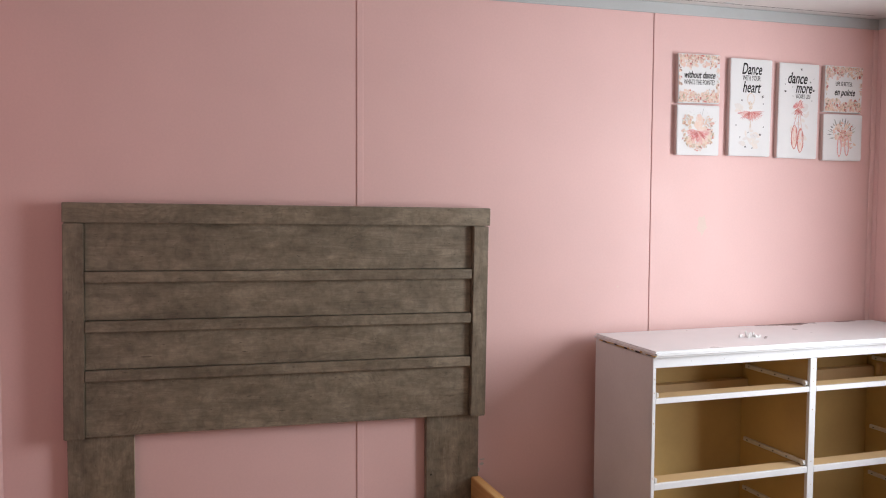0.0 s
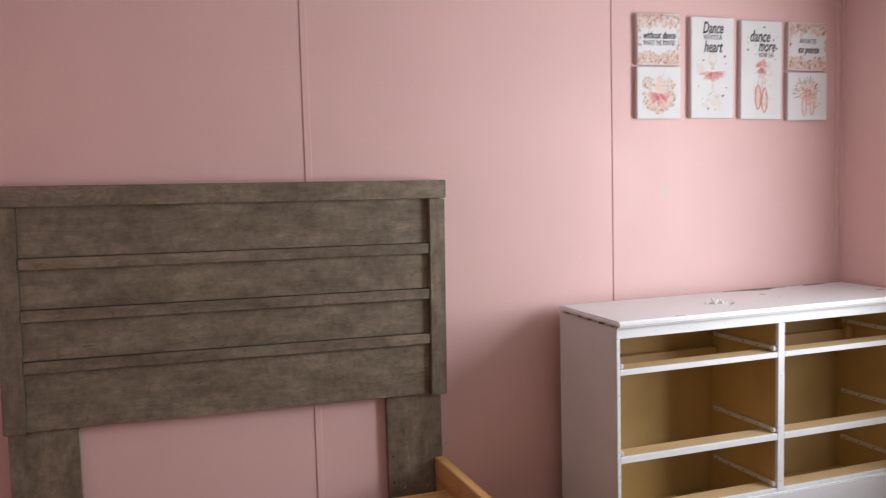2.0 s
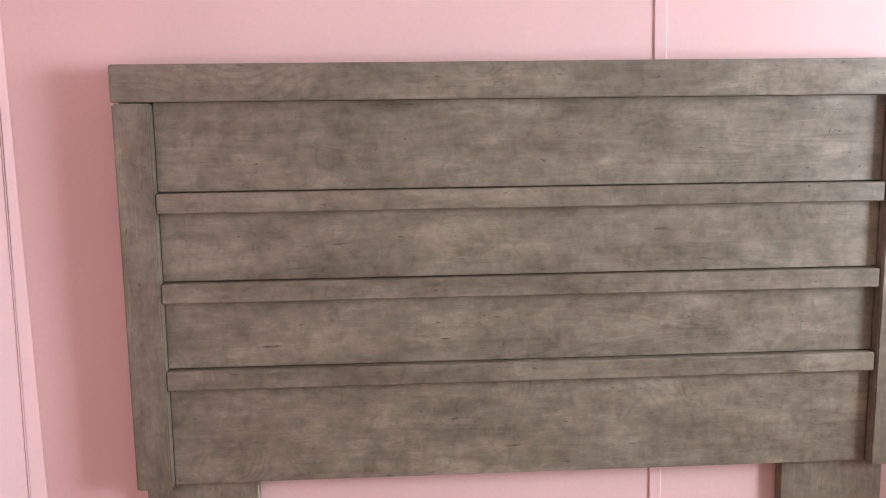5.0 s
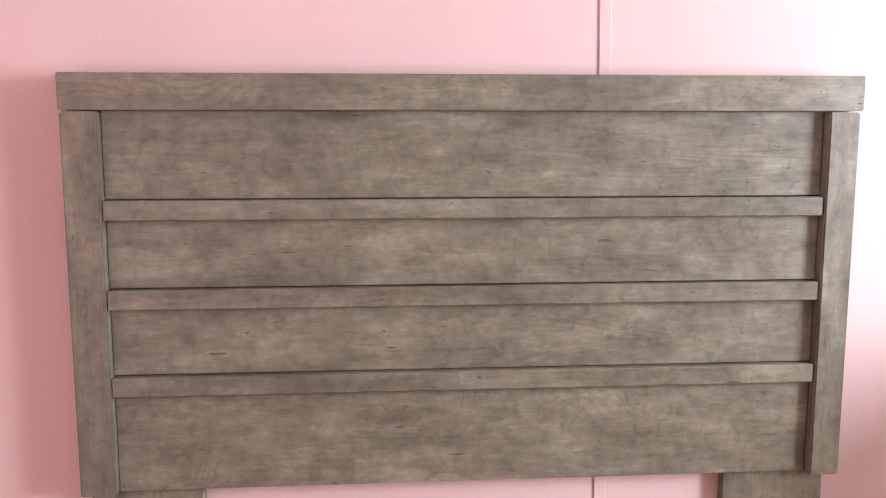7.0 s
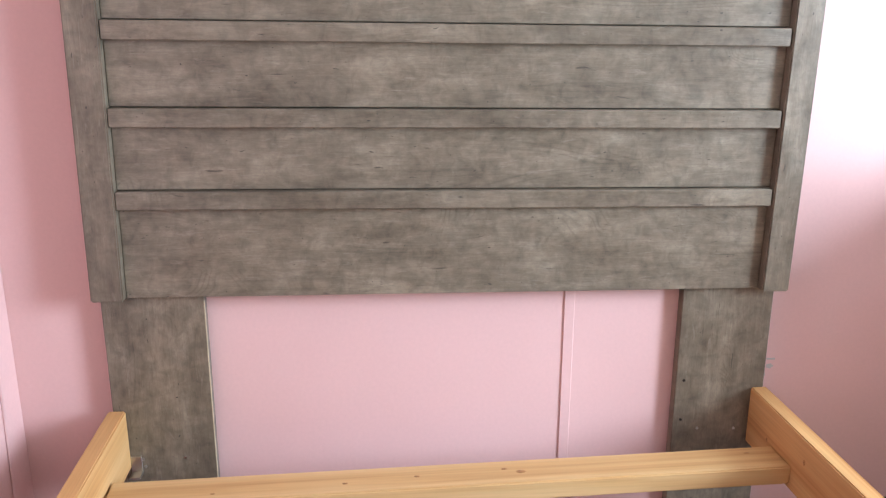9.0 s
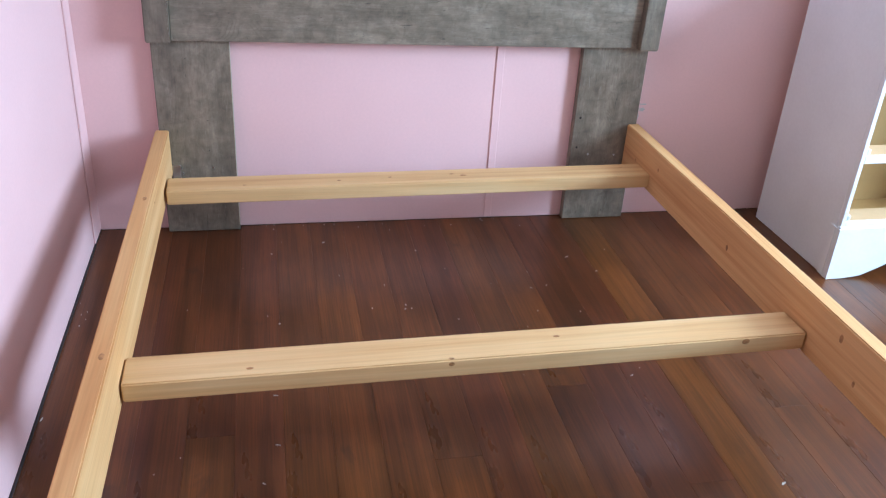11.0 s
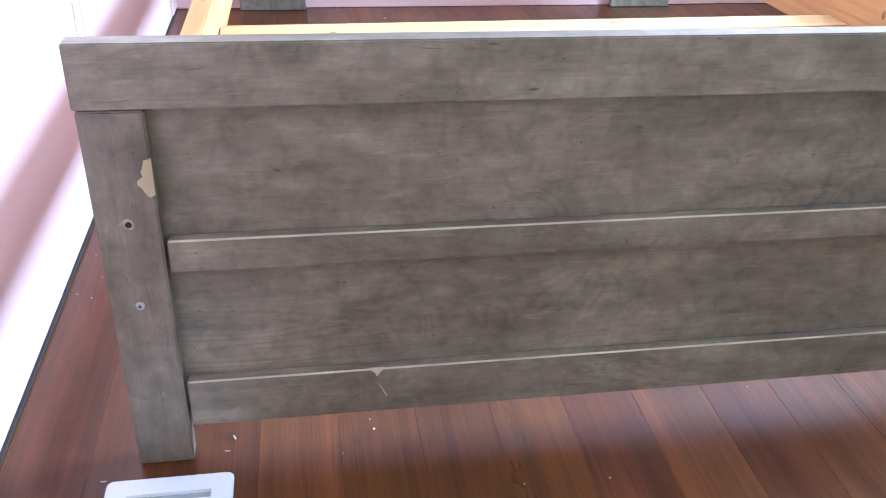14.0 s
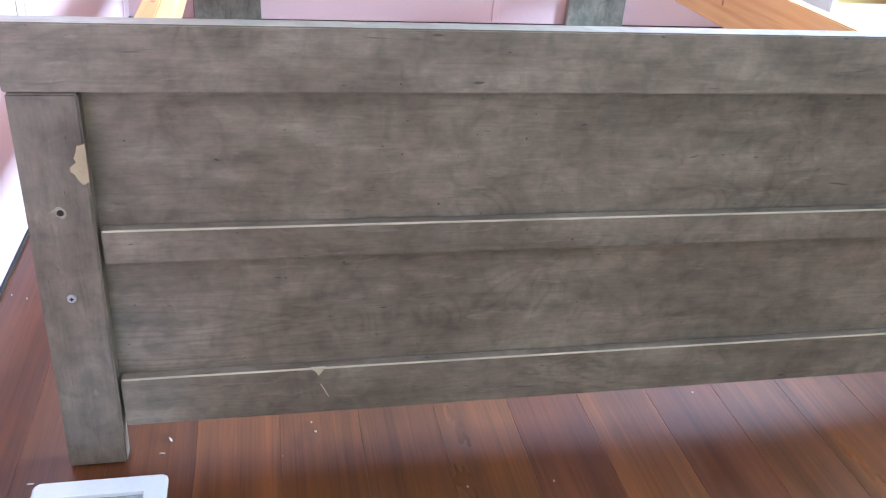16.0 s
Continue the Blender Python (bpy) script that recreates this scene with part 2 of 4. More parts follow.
REDPAINT = island_paint("red_paint", [(0.55, 0.13, 0.12), (0.62, 0.22, 0.19), (0.48, 0.10, 0.10), (0.66, 0.30, 0.26)])
STEEL = material("screw_steel", 0.3, 1.0)[0]
STEEL.node_tree.nodes["Principled BSDF"].inputs["Base Color"].default_value = (0.6, 0.6, 0.6, 1)
NICKEL = material("dull_nickel", 0.35, 0.7)[0]
NICKEL.node_tree.nodes["Principled BSDF"].inputs["Base Color"].default_value = (0.62, 0.62, 0.62, 1)
RIM = painted("chipped_hole_rim", (0.36, 0.31, 0.22), 0.8, 0.4, 0.5, 0.2, 90.0, 400.0)
VENEER = painted("torn_bare_board", (0.42, 0.33, 0.20), 0.85, 0.2, 0.5, 0.2, 30.0, 300.0)
# pale tone for the battens' painted highlight, and for real nicks and scratches
GLINT_WEAR = painted("edge_glint_and_wear", (0.55, 0.475, 0.335), 0.45, 0.22, 0.2, 0.5, 14.0, 200.0)
SMUDGE = painted("faint_smudge", (0.76, 0.575, 0.50), 0.5)
KNOT = painted("pine_knot", (0.40, 0.200, 0.075), 0.6, 0.5, 0.2, 0.3, 60.0, 300.0)
CHIP = painted("paint_chips", (0.55, 0.51, 0.48), 0.8)


# ---- builders ----
def box(bm, x0, x1, y0, y1, z0, z1, bevel=0.0, seg=1):
    r = bmesh.ops.create_cube(bm, size=1.0)
    for v in r["verts"]:
        v.co = Vector(((x0 + x1) / 2 + v.co.x * (x1 - x0), (y0 + y1) / 2 + v.co.y * (y1 - y0), (z0 + z1) / 2 + v.co.z * (z1 - z0)))
    if bevel:
        edges = list({e for v in r["verts"] for e in v.link_edges})
        bmesh.ops.bevel(bm, geom=edges, offset=bevel, segments=seg, affect="EDGES")
    return bm


def block(*a, bevel=0.0, seg=1):
    return box(bmesh.new(), *a, bevel=bevel, seg=seg)


def rod(bm, a, b, r, n=10, r2=None):
    a, b = Vector(a), Vector(b)
    d = b - a
    m = Matrix.Translation((a + b) / 2) @ d.to_track_quat("Z", "Y").to_matrix().to_4x4()
    bmesh.ops.create_cone(bm, cap_ends=True, segments=n, radius1=r, radius2=r if r2 is None else r2, depth=d.length, matrix=m)
    return bm


def mesh_of(bm, mat, name):
    bmesh.ops.recalc_face_normals(bm, faces=bm.faces)
    me = bpy.data.meshes.new(name)
    bm.to_mesh(me)
    bm.free()
    me.materials.append(mat)
    return me


def part(name, bm, mat, parent, label="", o=(0, 0, 0)):
    """One mesh under a thing or part; o: the thing's place, in whose frame the mesh is laid."""
    bmesh.ops.translate(bm, verts=bm.verts, vec=-Vector(o))
    ob = new(name, mesh_of(bm, mat, name))
    ob.parent = parent
    return tagged(ob, label)


def thing(name, o, label, category, group="", kind=""):
    ob = new(name)
    ob.location = o
    ob.empty_display_size = 0.1
    return tagged(ob, label, category, group, kind)


def solid(name, bm, mat, label="", category="", group="", kind="", o=None):
    """A top-level thing of one mesh."""
    if o is not None:
        bmesh.ops.translate(bm, verts=bm.verts, vec=-Vector(o))
    ob = new(name, mesh_of(bm, mat, name))
    if o is not None:
        ob.location = o
    return tagged(ob, label, category, group, kind)


# ---- the room ----
T = 0.10
floor = solid("floor", block(-T, ROOM_X + T, ROOM_Y - T, T, -0.06, -0.012), DARK, "dark brown reddish wood plank floor with paint chips", "floor", kind="structure")
ceiling = solid("ceiling", block(-T, ROOM_X + T, ROOM_Y - T, T, ROOM_Z, ROOM_Z + 0.05), CEIL, "white textured ceiling with a fine crack at the wall", "ceiling", kind="structure")

part("crack", block(1.75, 3.50, -0.066, -0.0635, ROOM_Z - 0.0006, ROOM_Z + 0.001), DARK, ceiling, "thin dark crack in the ceiling")
part("scuff", block(2.72, 2.765, -0.085, -0.070, ROOM_Z - 0.0025, ROOM_Z + 0.001, bevel=0.001), TRIM, ceiling, "chipped spot in the ceiling")
wall_back = solid("wall_back", block(-T, ROOM_X + T, 0.009, T, -0.06, ROOM_Z), DARK, "pink painted panel wall with upright seams", "wall", kind="structure")
for a, b in ((0.0, 1.2235), (1.2245, 2.4440), (2.4475, ROOM_X)):
    part("panel", block(a, b, 0, 0.0088, 0.0006, ROOM_Z - 0.002, bevel=0.0015), PINK, wall_back)
part("batten", block(1.2120, 1.2360, -0.0035, 0.0005, 0.006, ROOM_Z - 0.048, bevel=0.0012), PINK, wall_back)
for x, z, rx, rz, m in ((2.693, 1.310, 0.022, 0.040, "SMUDGE"), (1.712, 0.372, 0.009, 0.006, "CHIP"), (1.700, 0.350, 0.004, 0.010, "CHIP"), (2.30, 1.06, 0.004, 0.004, "SMUDGE")):
    bm = rod(bmesh.new(), (0, 0.0003, 0), (0, -0.0004, 0), 1.0, 14)
    for v in bm.verts:
        k = 1 + 0.22 * math.sin(5 * math.atan2(v.co.z, v.co.x) + x)
        v.co.x, v.co.z = x + v.co.x * rx * k, z + v.co.z * rz * k
    part("smudge", bm, SMUDGE if m == "SMUDGE" else CHIP, wall_back, "faint smudge on the paint")
part("tape_scrap", block(1.7035, 1.7240, -0.0016, -0.0002, 0.3885, 0.3925, bevel=0.0004), CHIP, wall_back, "scrap of pale tape")
part("corner_bead", block(3.552, ROOM_X - 0.0005, -0.008, -0.0004, 0.006, ROOM_Z - 0.048, bevel=0.003), PINK, wall_back)

wall_left = solid("wall_left", block(-T, -0.009, ROOM_Y - T, 0.009, -0.06, ROOM_Z), DARK, "pink painted panel wall beside the bed", "wall", kind="structure")
edge = [0.0, -1.248, -2.468, -3.688, ROOM_Y]
for a, b in zip(edge, edge[1:]):
    part("panel", block(-0.0088, 0, b + 0.0015, a - 0.0005, 0.0012, ROOM_Z - 0.002, bevel=0.0015), PINK, wall_left)
for a in edge[1:4]:
    part("batten", block(-0.0005, 0.0035, a - 0.012, a + 0.012, 0.008, ROOM_Z - 0.048, bevel=0.0012), PINK, wall_left)
bm = block(0.0004, 0.005, -0.020, -0.0002, 0.006, ROOM_Z - 0.048, bevel=0.0015)
for v in bm.verts:
    if v.co.y < -0.01:
        v.co.y -= 0.048 * (ROOM_Z - v.co.z) - 0.022
part("corner_bead", bm, PINK, wall_left)
part("base_gap", block(0.0003, 0.0065, ROOM_Y, -0.001, 0.0004, 0.0045, bevel=0.001), DARK, wall_left, "dark gap along the foot of the wall")
part("torn_strip", block(0.0002, 0.0032, -1.318, -1.312, 0.24, 0.37, bevel=0.001), GLINT_WEAR, wall_left, "torn sliver of seam tape")

wall_right = solid("wall_right", block(ROOM_X, ROOM_X + T, WIN_Y1, T, -0.06, ROOM_Z), PINK, "pink painted wall with a window", "wall", kind="structure")
part("wall_piece", block(ROOM_X, ROOM_X + T, ROOM_Y - T, WIN_Y0, -0.06, ROOM_Z), PINK, wall_right)
part("wall_piece", block(ROOM_X, ROOM_X + T, WIN_Y0, WIN_Y1, -0.06, WIN_Z0), PINK, wall_right)
part("wall_piece", block(ROOM_X, ROOM_X + T, WIN_Y0, WIN_Y1, WIN_Z1, ROOM_Z), PINK, wall_right)
part("corner_strip", block(ROOM_X - 0.004, ROOM_X - 0.0004, -0.032, -0.0085, 0.006, ROOM_Z - 0.048, bevel=0.001), PINK, wall_right)
# never in view: closes the room and throws warm fill on the footboard
wall_front = solid("wall_front", block(0.0, ROOM_X, ROOM_Y - T, ROOM_Y, -0.06, ROOM_Z), GREIGE, "plain unseen wall behind the viewer, toned for bounce light", "wall", kind="structure")

window_1 = thing("window_1", (ROOM_X, (WIN_Y0 + WIN_Y1) / 2, WIN_Z0), "white framed window in the pink wall", "window", kind="structure")
wo = window_1.location
for nm, b in (("window_sill", (ROOM_X - 0.03, ROOM_X + T, WIN_Y0, WIN_Y1, WIN_Z0 + 0.0005, WIN_Z0 + 0.025)),
              ("window_frame", (ROOM_X + 0.05, ROOM_X + 0.09, WIN_Y0, WIN_Y0 + 0.04, WIN_Z0 + 0.025, WIN_Z1)),
              ("window_frame", (ROOM_X + 0.05, ROOM_X + 0.09, WIN_Y1 - 0.04, WIN_Y1, WIN_Z0 + 0.025, WIN_Z1)),
              ("window_frame", (ROOM_X + 0.05, ROOM_X + 0.09, WIN_Y0 + 0.04, WIN_Y1 - 0.04, WIN_Z1 - 0.04, WIN_Z1))):
    part(nm, block(*b, bevel=0.003), WHITE, window_1, o=wo)

solid("trim_back", block(0.0, ROOM_X, -0.008, -0.0004, ROOM_Z - 0.046, ROOM_Z - 0.0005, bevel=0.002), TRIM, "narrow pale grey trim under the ceiling", "trim", kind="structure")
solid("trim_right", block(ROOM_X - 0.008, ROOM_X - 0.0004, ROOM_Y, -0.009, ROOM_Z - 0.046, ROOM_Z - 0.0005, bevel=0.002), TRIM, "narrow pale grey trim under the ceiling", "trim", kind="structure")
solid("trim_left", block(0.0004, 0.008, ROOM_Y, -0.009, ROOM_Z - 0.046, ROOM_Z - 0.0005, bevel=0.002), TRIM, "narrow pale grey trim under the ceiling", "trim", kind="structure")

# ---- the bed: headboard, footboard, two rails, two slats ----
BED = (0.955, -0.05, 0.0)
bed = thing("bed_frame", BED, "grey-brown laminate bed frame with raw pine rails and no mattress", "bed")


def drill(parent, x, y, z, r, o, mat=None, name="screw_hole"):
    bm = rod(bmesh.new(), (x, y + 0.002, z), (x, y - 0.0012, z), r, 10)
    return part(name, bm, mat or DARK, parent, o=o)


def headboard():
    o = (0.955, -0.036, 0.0)
    x0, x1, zb, zt = 0.205, 1.707, 0.592, 1.3895
    yf = -0.071                                    # front of the cap and stiles
    hb = part("headboard", block(x0 + 0.002, x1 - 0.003, -0.030, -0.016, zb + 0.003, zt - 0.002, bevel=0.001), LAM, bed, "wide weathered grey wood-look headboard", o)
    hb.matrix_local = Matrix.Translation(Vector(o) - Vector(BED)) @ Matrix.Translation((0, 0, 1.0)) @ Matrix.Rotation(radians(HEAD_TILT), 4, "Y") @ Matrix.Translation((0, 0, -1.0))
    part("top_board", block(x0, x1 + 0.003, yf - 0.001, -0.014, 1.323, zt, bevel=0.002, seg=2), LAM, hb, o=o)
    part("stile", block(x0 + 0.001, x0 + 0.067, yf, -0.015, zb, 1.3205, bevel=0.003, seg=2), LAM_UP, hb, o=o)
    part("stile", block(x1 - 0.062, x1 - 0.002, yf, -0.015, zb, 1.3205, bevel=0.003, seg=2), LAM_UP, hb, o=o)
    tops = (1.1580, 0.9905, 0.8230)
    for b in tops:
        part("batten", block(x0 + 0.068, x1 - 0.065, yf + 0.004, -0.0302, b - 0.037, b, bevel=0.0018), LAM, hb, o=o)
    for lo, hi in zip((*tops, zb - 0.0005), (1.3226, *(b - 0.0372 for b in tops))):
        part("panel_board", block(x0 + 0.068, x1 - 0.0635, -0.048, -0.0302, lo + 0.0020, hi, bevel=0.0008), LAM, hb, o=o)
    return hb


def head_leg(a, b, screws):
    leg = part("leg", block(a, b, -0.030, -0.003, 0.001, 0.66, bevel=0.002), LAM_UP, bed, "flat weathered grey headboard leg", BED)
    for x, z in screws:
        drill(leg, x, -0.030, z, 0.0034, BED, STEEL if z < 0.24 else DARK, "screw" if z < 0.24 else "screw_hole")
    return leg


def side_rail(name, xa, ya, xb, yb, label, knots, inner):
    """A 38 x 140 pine board from the headboard's leg to the footboard."""
    L = math.hypot(xb - xa, yb - ya)
    ob = part(name, block(-0.019, 0.019, -L, 0, 0.195, 0.335, bevel=0.003, seg=2), PINE_Y, bed, label)
    ob.matrix_local = Matrix.Translation(Vector((xa, ya, 0)) - Vector(BED)) @ Matrix.Rotation(math.atan2(xb - xa, ya - yb), 4, "Z")
    for k, (y, z, r) in enumerate(knots):
        bm = bmesh.new()
        bmesh.ops.create_uvsphere(bm, u_segments=10, v_segments=6, radius=1.0)
        if z is None:
            bmesh.ops.scale(bm, verts=bm.verts, vec=(r * 0.6, r * 1.2, 0.0006))
            bmesh.ops.translate(bm, verts=bm.verts, vec=(0.004, y, 0.335))
        else:
            bmesh.ops.scale(bm, verts=bm.verts, vec=(0.0006, r * 0.55, r * 0.95))
            bmesh.ops.translate(bm, verts=bm.verts, vec=(inner * 0.019, y, z))
        part("knot", bm, KNOT, ob)
    return ob


def cross_slat(xa, xb, y, z, turn, knots):
    """A 38 x 89 pine board laid flat between the rails."""
    L = xb - xa
    ob = part("cross_slat", block(-L / 2, L / 2, -0.0455, 0.0455, -0.042, 0, bevel=0.003, seg=2), PINE_X, bed, "raw pine cross slat")
    ob.matrix_local = Matrix.Translation(Vector(((xa + xb) / 2, y, z)) - Vector(BED)) @ Matrix.Rotation(radians(turn), 4, "Z")
    for kx, ky, r in knots:
        bm = bmesh.new()
        bmesh.ops.create_uvsphere(bm, u_segments=10, v_segments=6, radius=1.0)
        if ky is None:
            bmesh.ops.scale(bm, verts=bm.verts, vec=(r * 0.95, 0.0008, r * 0.7))
            bmesh.ops.translate(bm, verts=bm.verts, vec=(kx, -0.0455, -0.010))
        else:
            bmesh.ops.scale(bm, verts=bm.verts, vec=(r * 1.2, r * 0.7, 0.0006))
            bmesh.ops.translate(bm, verts=bm.verts, vec=(kx, ky, 0))
        part("knot", bm, KNOT, ob)
    return ob


FX, FY = 0.177, -2.112                             # the footboard's front corner by the left wall
FOOT_TURN, HEAD_TILT = 0.4, 0.7


def footboard():
    w = 1.585
    fb = part("footboard", block(0.03, w - 0.03, 0.0205, 0.0265, 0.058, 0.535, bevel=0.001), LAM, bed, "low weathered grey wood-look footboard with chipped veneer")
    fb.matrix_local = Matrix.Translation(Vector((FX, FY, 0)) - Vector(BED)) @ Matrix.Rotation(radians(FOOT_TURN), 4, "Z") @ Matrix.Rotation(radians(0.2), 4, "Y")
    part("top_board", block(-0.002, w + 0.002, 0.0, 0.0255, 0.4738, 0.5415, bevel=0.0015, seg=2), LAM, fb)
    st = []
    for a, b in ((0.0, 0.066), (w - 0.066, w)):
        st.append(part("stile_leg", block(a, b, 0.001, 0.027, 0.001, 0.4722, bevel=0.002, seg=2), LAM_UP, fb))
    for a, b in ((0.279, 0.3195), (0.055, 0.1235)):
        part("batten", block(0.0700, w - 0.0700, 0.0045, 0.0204, a, b, bevel=0.0015, seg=2), LAM, fb)
        # thin pale strip imitates light caught on the batten's top edge
        part("pale_edge", block(0.071, w - 0.071, 0.0041, 0.0066, b - 0.0018, b + 0.0006, bevel=0.0006), GLINT_WEAR, fb, "pale strip painted as the upper edge's highlight")
    # torn veneer on the stile's inner edge
    pts = ((0.0665, 0.433), (0.058, 0.431), (0.056, 0.424), (0.053, 0.418), (0.055, 0.413), (0.048, 0.408), (0.0475, 0.403), (0.052, 0.400), (0.055, 0.393), (0.060, 0.388), (0.0665, 0.392))
    bm = bmesh.new()
    front = [bm.verts.new((0.0665 - 0.9 * (0.0665 - x), 0.0004, z - 0.0125)) for x, z in pts]
    back = [bm.verts.new((0.0665 - 0.9 * (0.0665 - x), 0.0025, z - 0.0125)) for x, z in pts]
    bm.faces.new(front), bm.faces.new(back)
    for i in range(len(pts)):
        j = (i + 1) % len(pts)
        bm.faces.new((front[i], front[j], back[j], back[i]))
    part("torn_veneer", bm, VENEER, st[0], "torn bare patch in the veneer")
    # bolt hole with chipped rim, and a screw head below
    bm = bmesh.new()
    rim = [(0.034 + (0.0058 + 0.0024 * math.sin(3.1 * k) + (0.0055 if 4 <= k <= 5 else 0)) * math.cos(k * 0.6283), 0.3445 + (0.0065 + 0.0015 * math.cos(2.3 * k)) * math.sin(k * 0.6283)) for k in range(10)]
    front = [bm.verts.new((x, 0.0005, z)) for x, z in rim]
    back = [bm.verts.new((x, 0.0025, z)) for x, z in rim]
    bm.faces.new(front), bm.faces.new(back)
    for i in range(10):
        bm.faces.new((front[i], front[(i + 1) % 10], back[(i + 1) % 10], back[i]))
    part("chipped_rim", bm, RIM, st[0])
    part("bolt_hole", rod(bmesh.new(), (0.034, 0.003, 0.3445), (0.034, -0.0002, 0.3445), 0.0036, 9), DARK, st[0])
    bm = rod(bmesh.new(), (0.032, 0.004, 0.2405), (0.032, -0.0012, 0.2405), 0.0062, 14, 0.0045)
    part("screw_head", bm, NICKEL, st[0], "bright screw head")
    for w0, h0 in ((0.0022, 0.0007), (0.0007, 0.0022)):
        part("screw_slot", block(0.032 - w0, 0.032 + w0, -0.0016, -0.001, 0.2405 - h0, 0.2405 + h0), DARK, st[0])
    # nick and scratch on the lower batten
    bm = bmesh.new()
    f = [bm.verts.new(p) for p in ((0.289, 0.0038, 0.1245), (0.307, 0.0038, 0.1245), (0.302, 0.0038, 0.1175), (0.2985, 0.0038, 0.1125), (0.296, 0.0038, 0.1180))]
    bm.faces.new(f)
    r = bmesh.ops.extrude_face_region(bm, geom=bm.faces[:])
    bmesh.ops.translate(bm, verts=[v for v in r["geom"] if isinstance(v, bmesh.types.BMVert)], vec=(0, 0.003, 0))
    part("nick", bm, GLINT_WEAR, fb)
    part("scratch", rod(bmesh.new(), (0.301, 0.0044, 0.100), (0.311, 0.0044, 0.080), 0.0005, 5), GLINT_WEAR, fb)
    return fb


headboard()
left_leg = head_leg(0.208, 0.423, ((0.262, 0.213), (0.266, 0.196), (0.355, 0.213)))
head_leg(1.476, 1.688, ((1.495, 0.357), (1.495, 0.257), (1.537, 0.233), (1.626, 0.229)))
part("pale_edge", block(0.4212, 0.4234, -0.0304, -0.0270, 0.02, 0.585, bevel=0.0006), GLINT_WEAR, left_leg, "pale worn edge", BED)
for z0, z1 in ((0.180, 0.1855), (0.1858, 0.222)):
    y0 = -0.060 if z0 < 0.185 else -0.0335
    part("corner_bracket", block(0.2365, 0.2600, y0, -0.0302, z0, z1, bevel=0.0006), STEEL, left_leg, "small steel corner bracket", BED)
side_rail("side_rail", 0.217, -0.031, 0.206, -2.084, "raw pine side rail", [(-1.136, None, 0.009), (-0.42, 0.30, 0.004), (-0.47, None, 0.008)], 1)
side_rail("side_rail", 1.676, -0.031, 1.712, -2.074, "raw pine side rail with dark knots", [(-0.26, 0.285, 0.008), (-0.70, 0.258, 0.010), (-1.18, 0.30, 0.011), (-1.25, 0.235, 0.008), (-0.1, 0.25, 0.007)], -1)
cross_slat(0.240, 1.660, -0.2155, 0.250, 1.2, [(-0.235, -0.010, 0.005), (-0.086, 0.002, 0.005), (0.133, -0.002, 0.009), (0.10, 0.012, 0.006), (0.64, 0.020, 0.006), (-0.50, -0.02, 0.004)])
cross_slat(0.233, 1.671, -1.081, 0.249, 1.1, [(0.573, None, 0.010), (-0.083, None, 0.007), (0.157, 0.012, 0.006), (-0.482, -0.022, 0.006), (-0.083, -0.040, 0.005)])
footboard()

# ---- dresser without drawers ----
DX0, DX1, DZ, DF = 2.172, 3.545, 0.882, -0.475
DO = (2.870, DF / 2, 0.0)
DRESSER_TURN = 1.2
dresser = thing("dresser", DO, "worn white dresser with all six drawers taken out", "dresser")


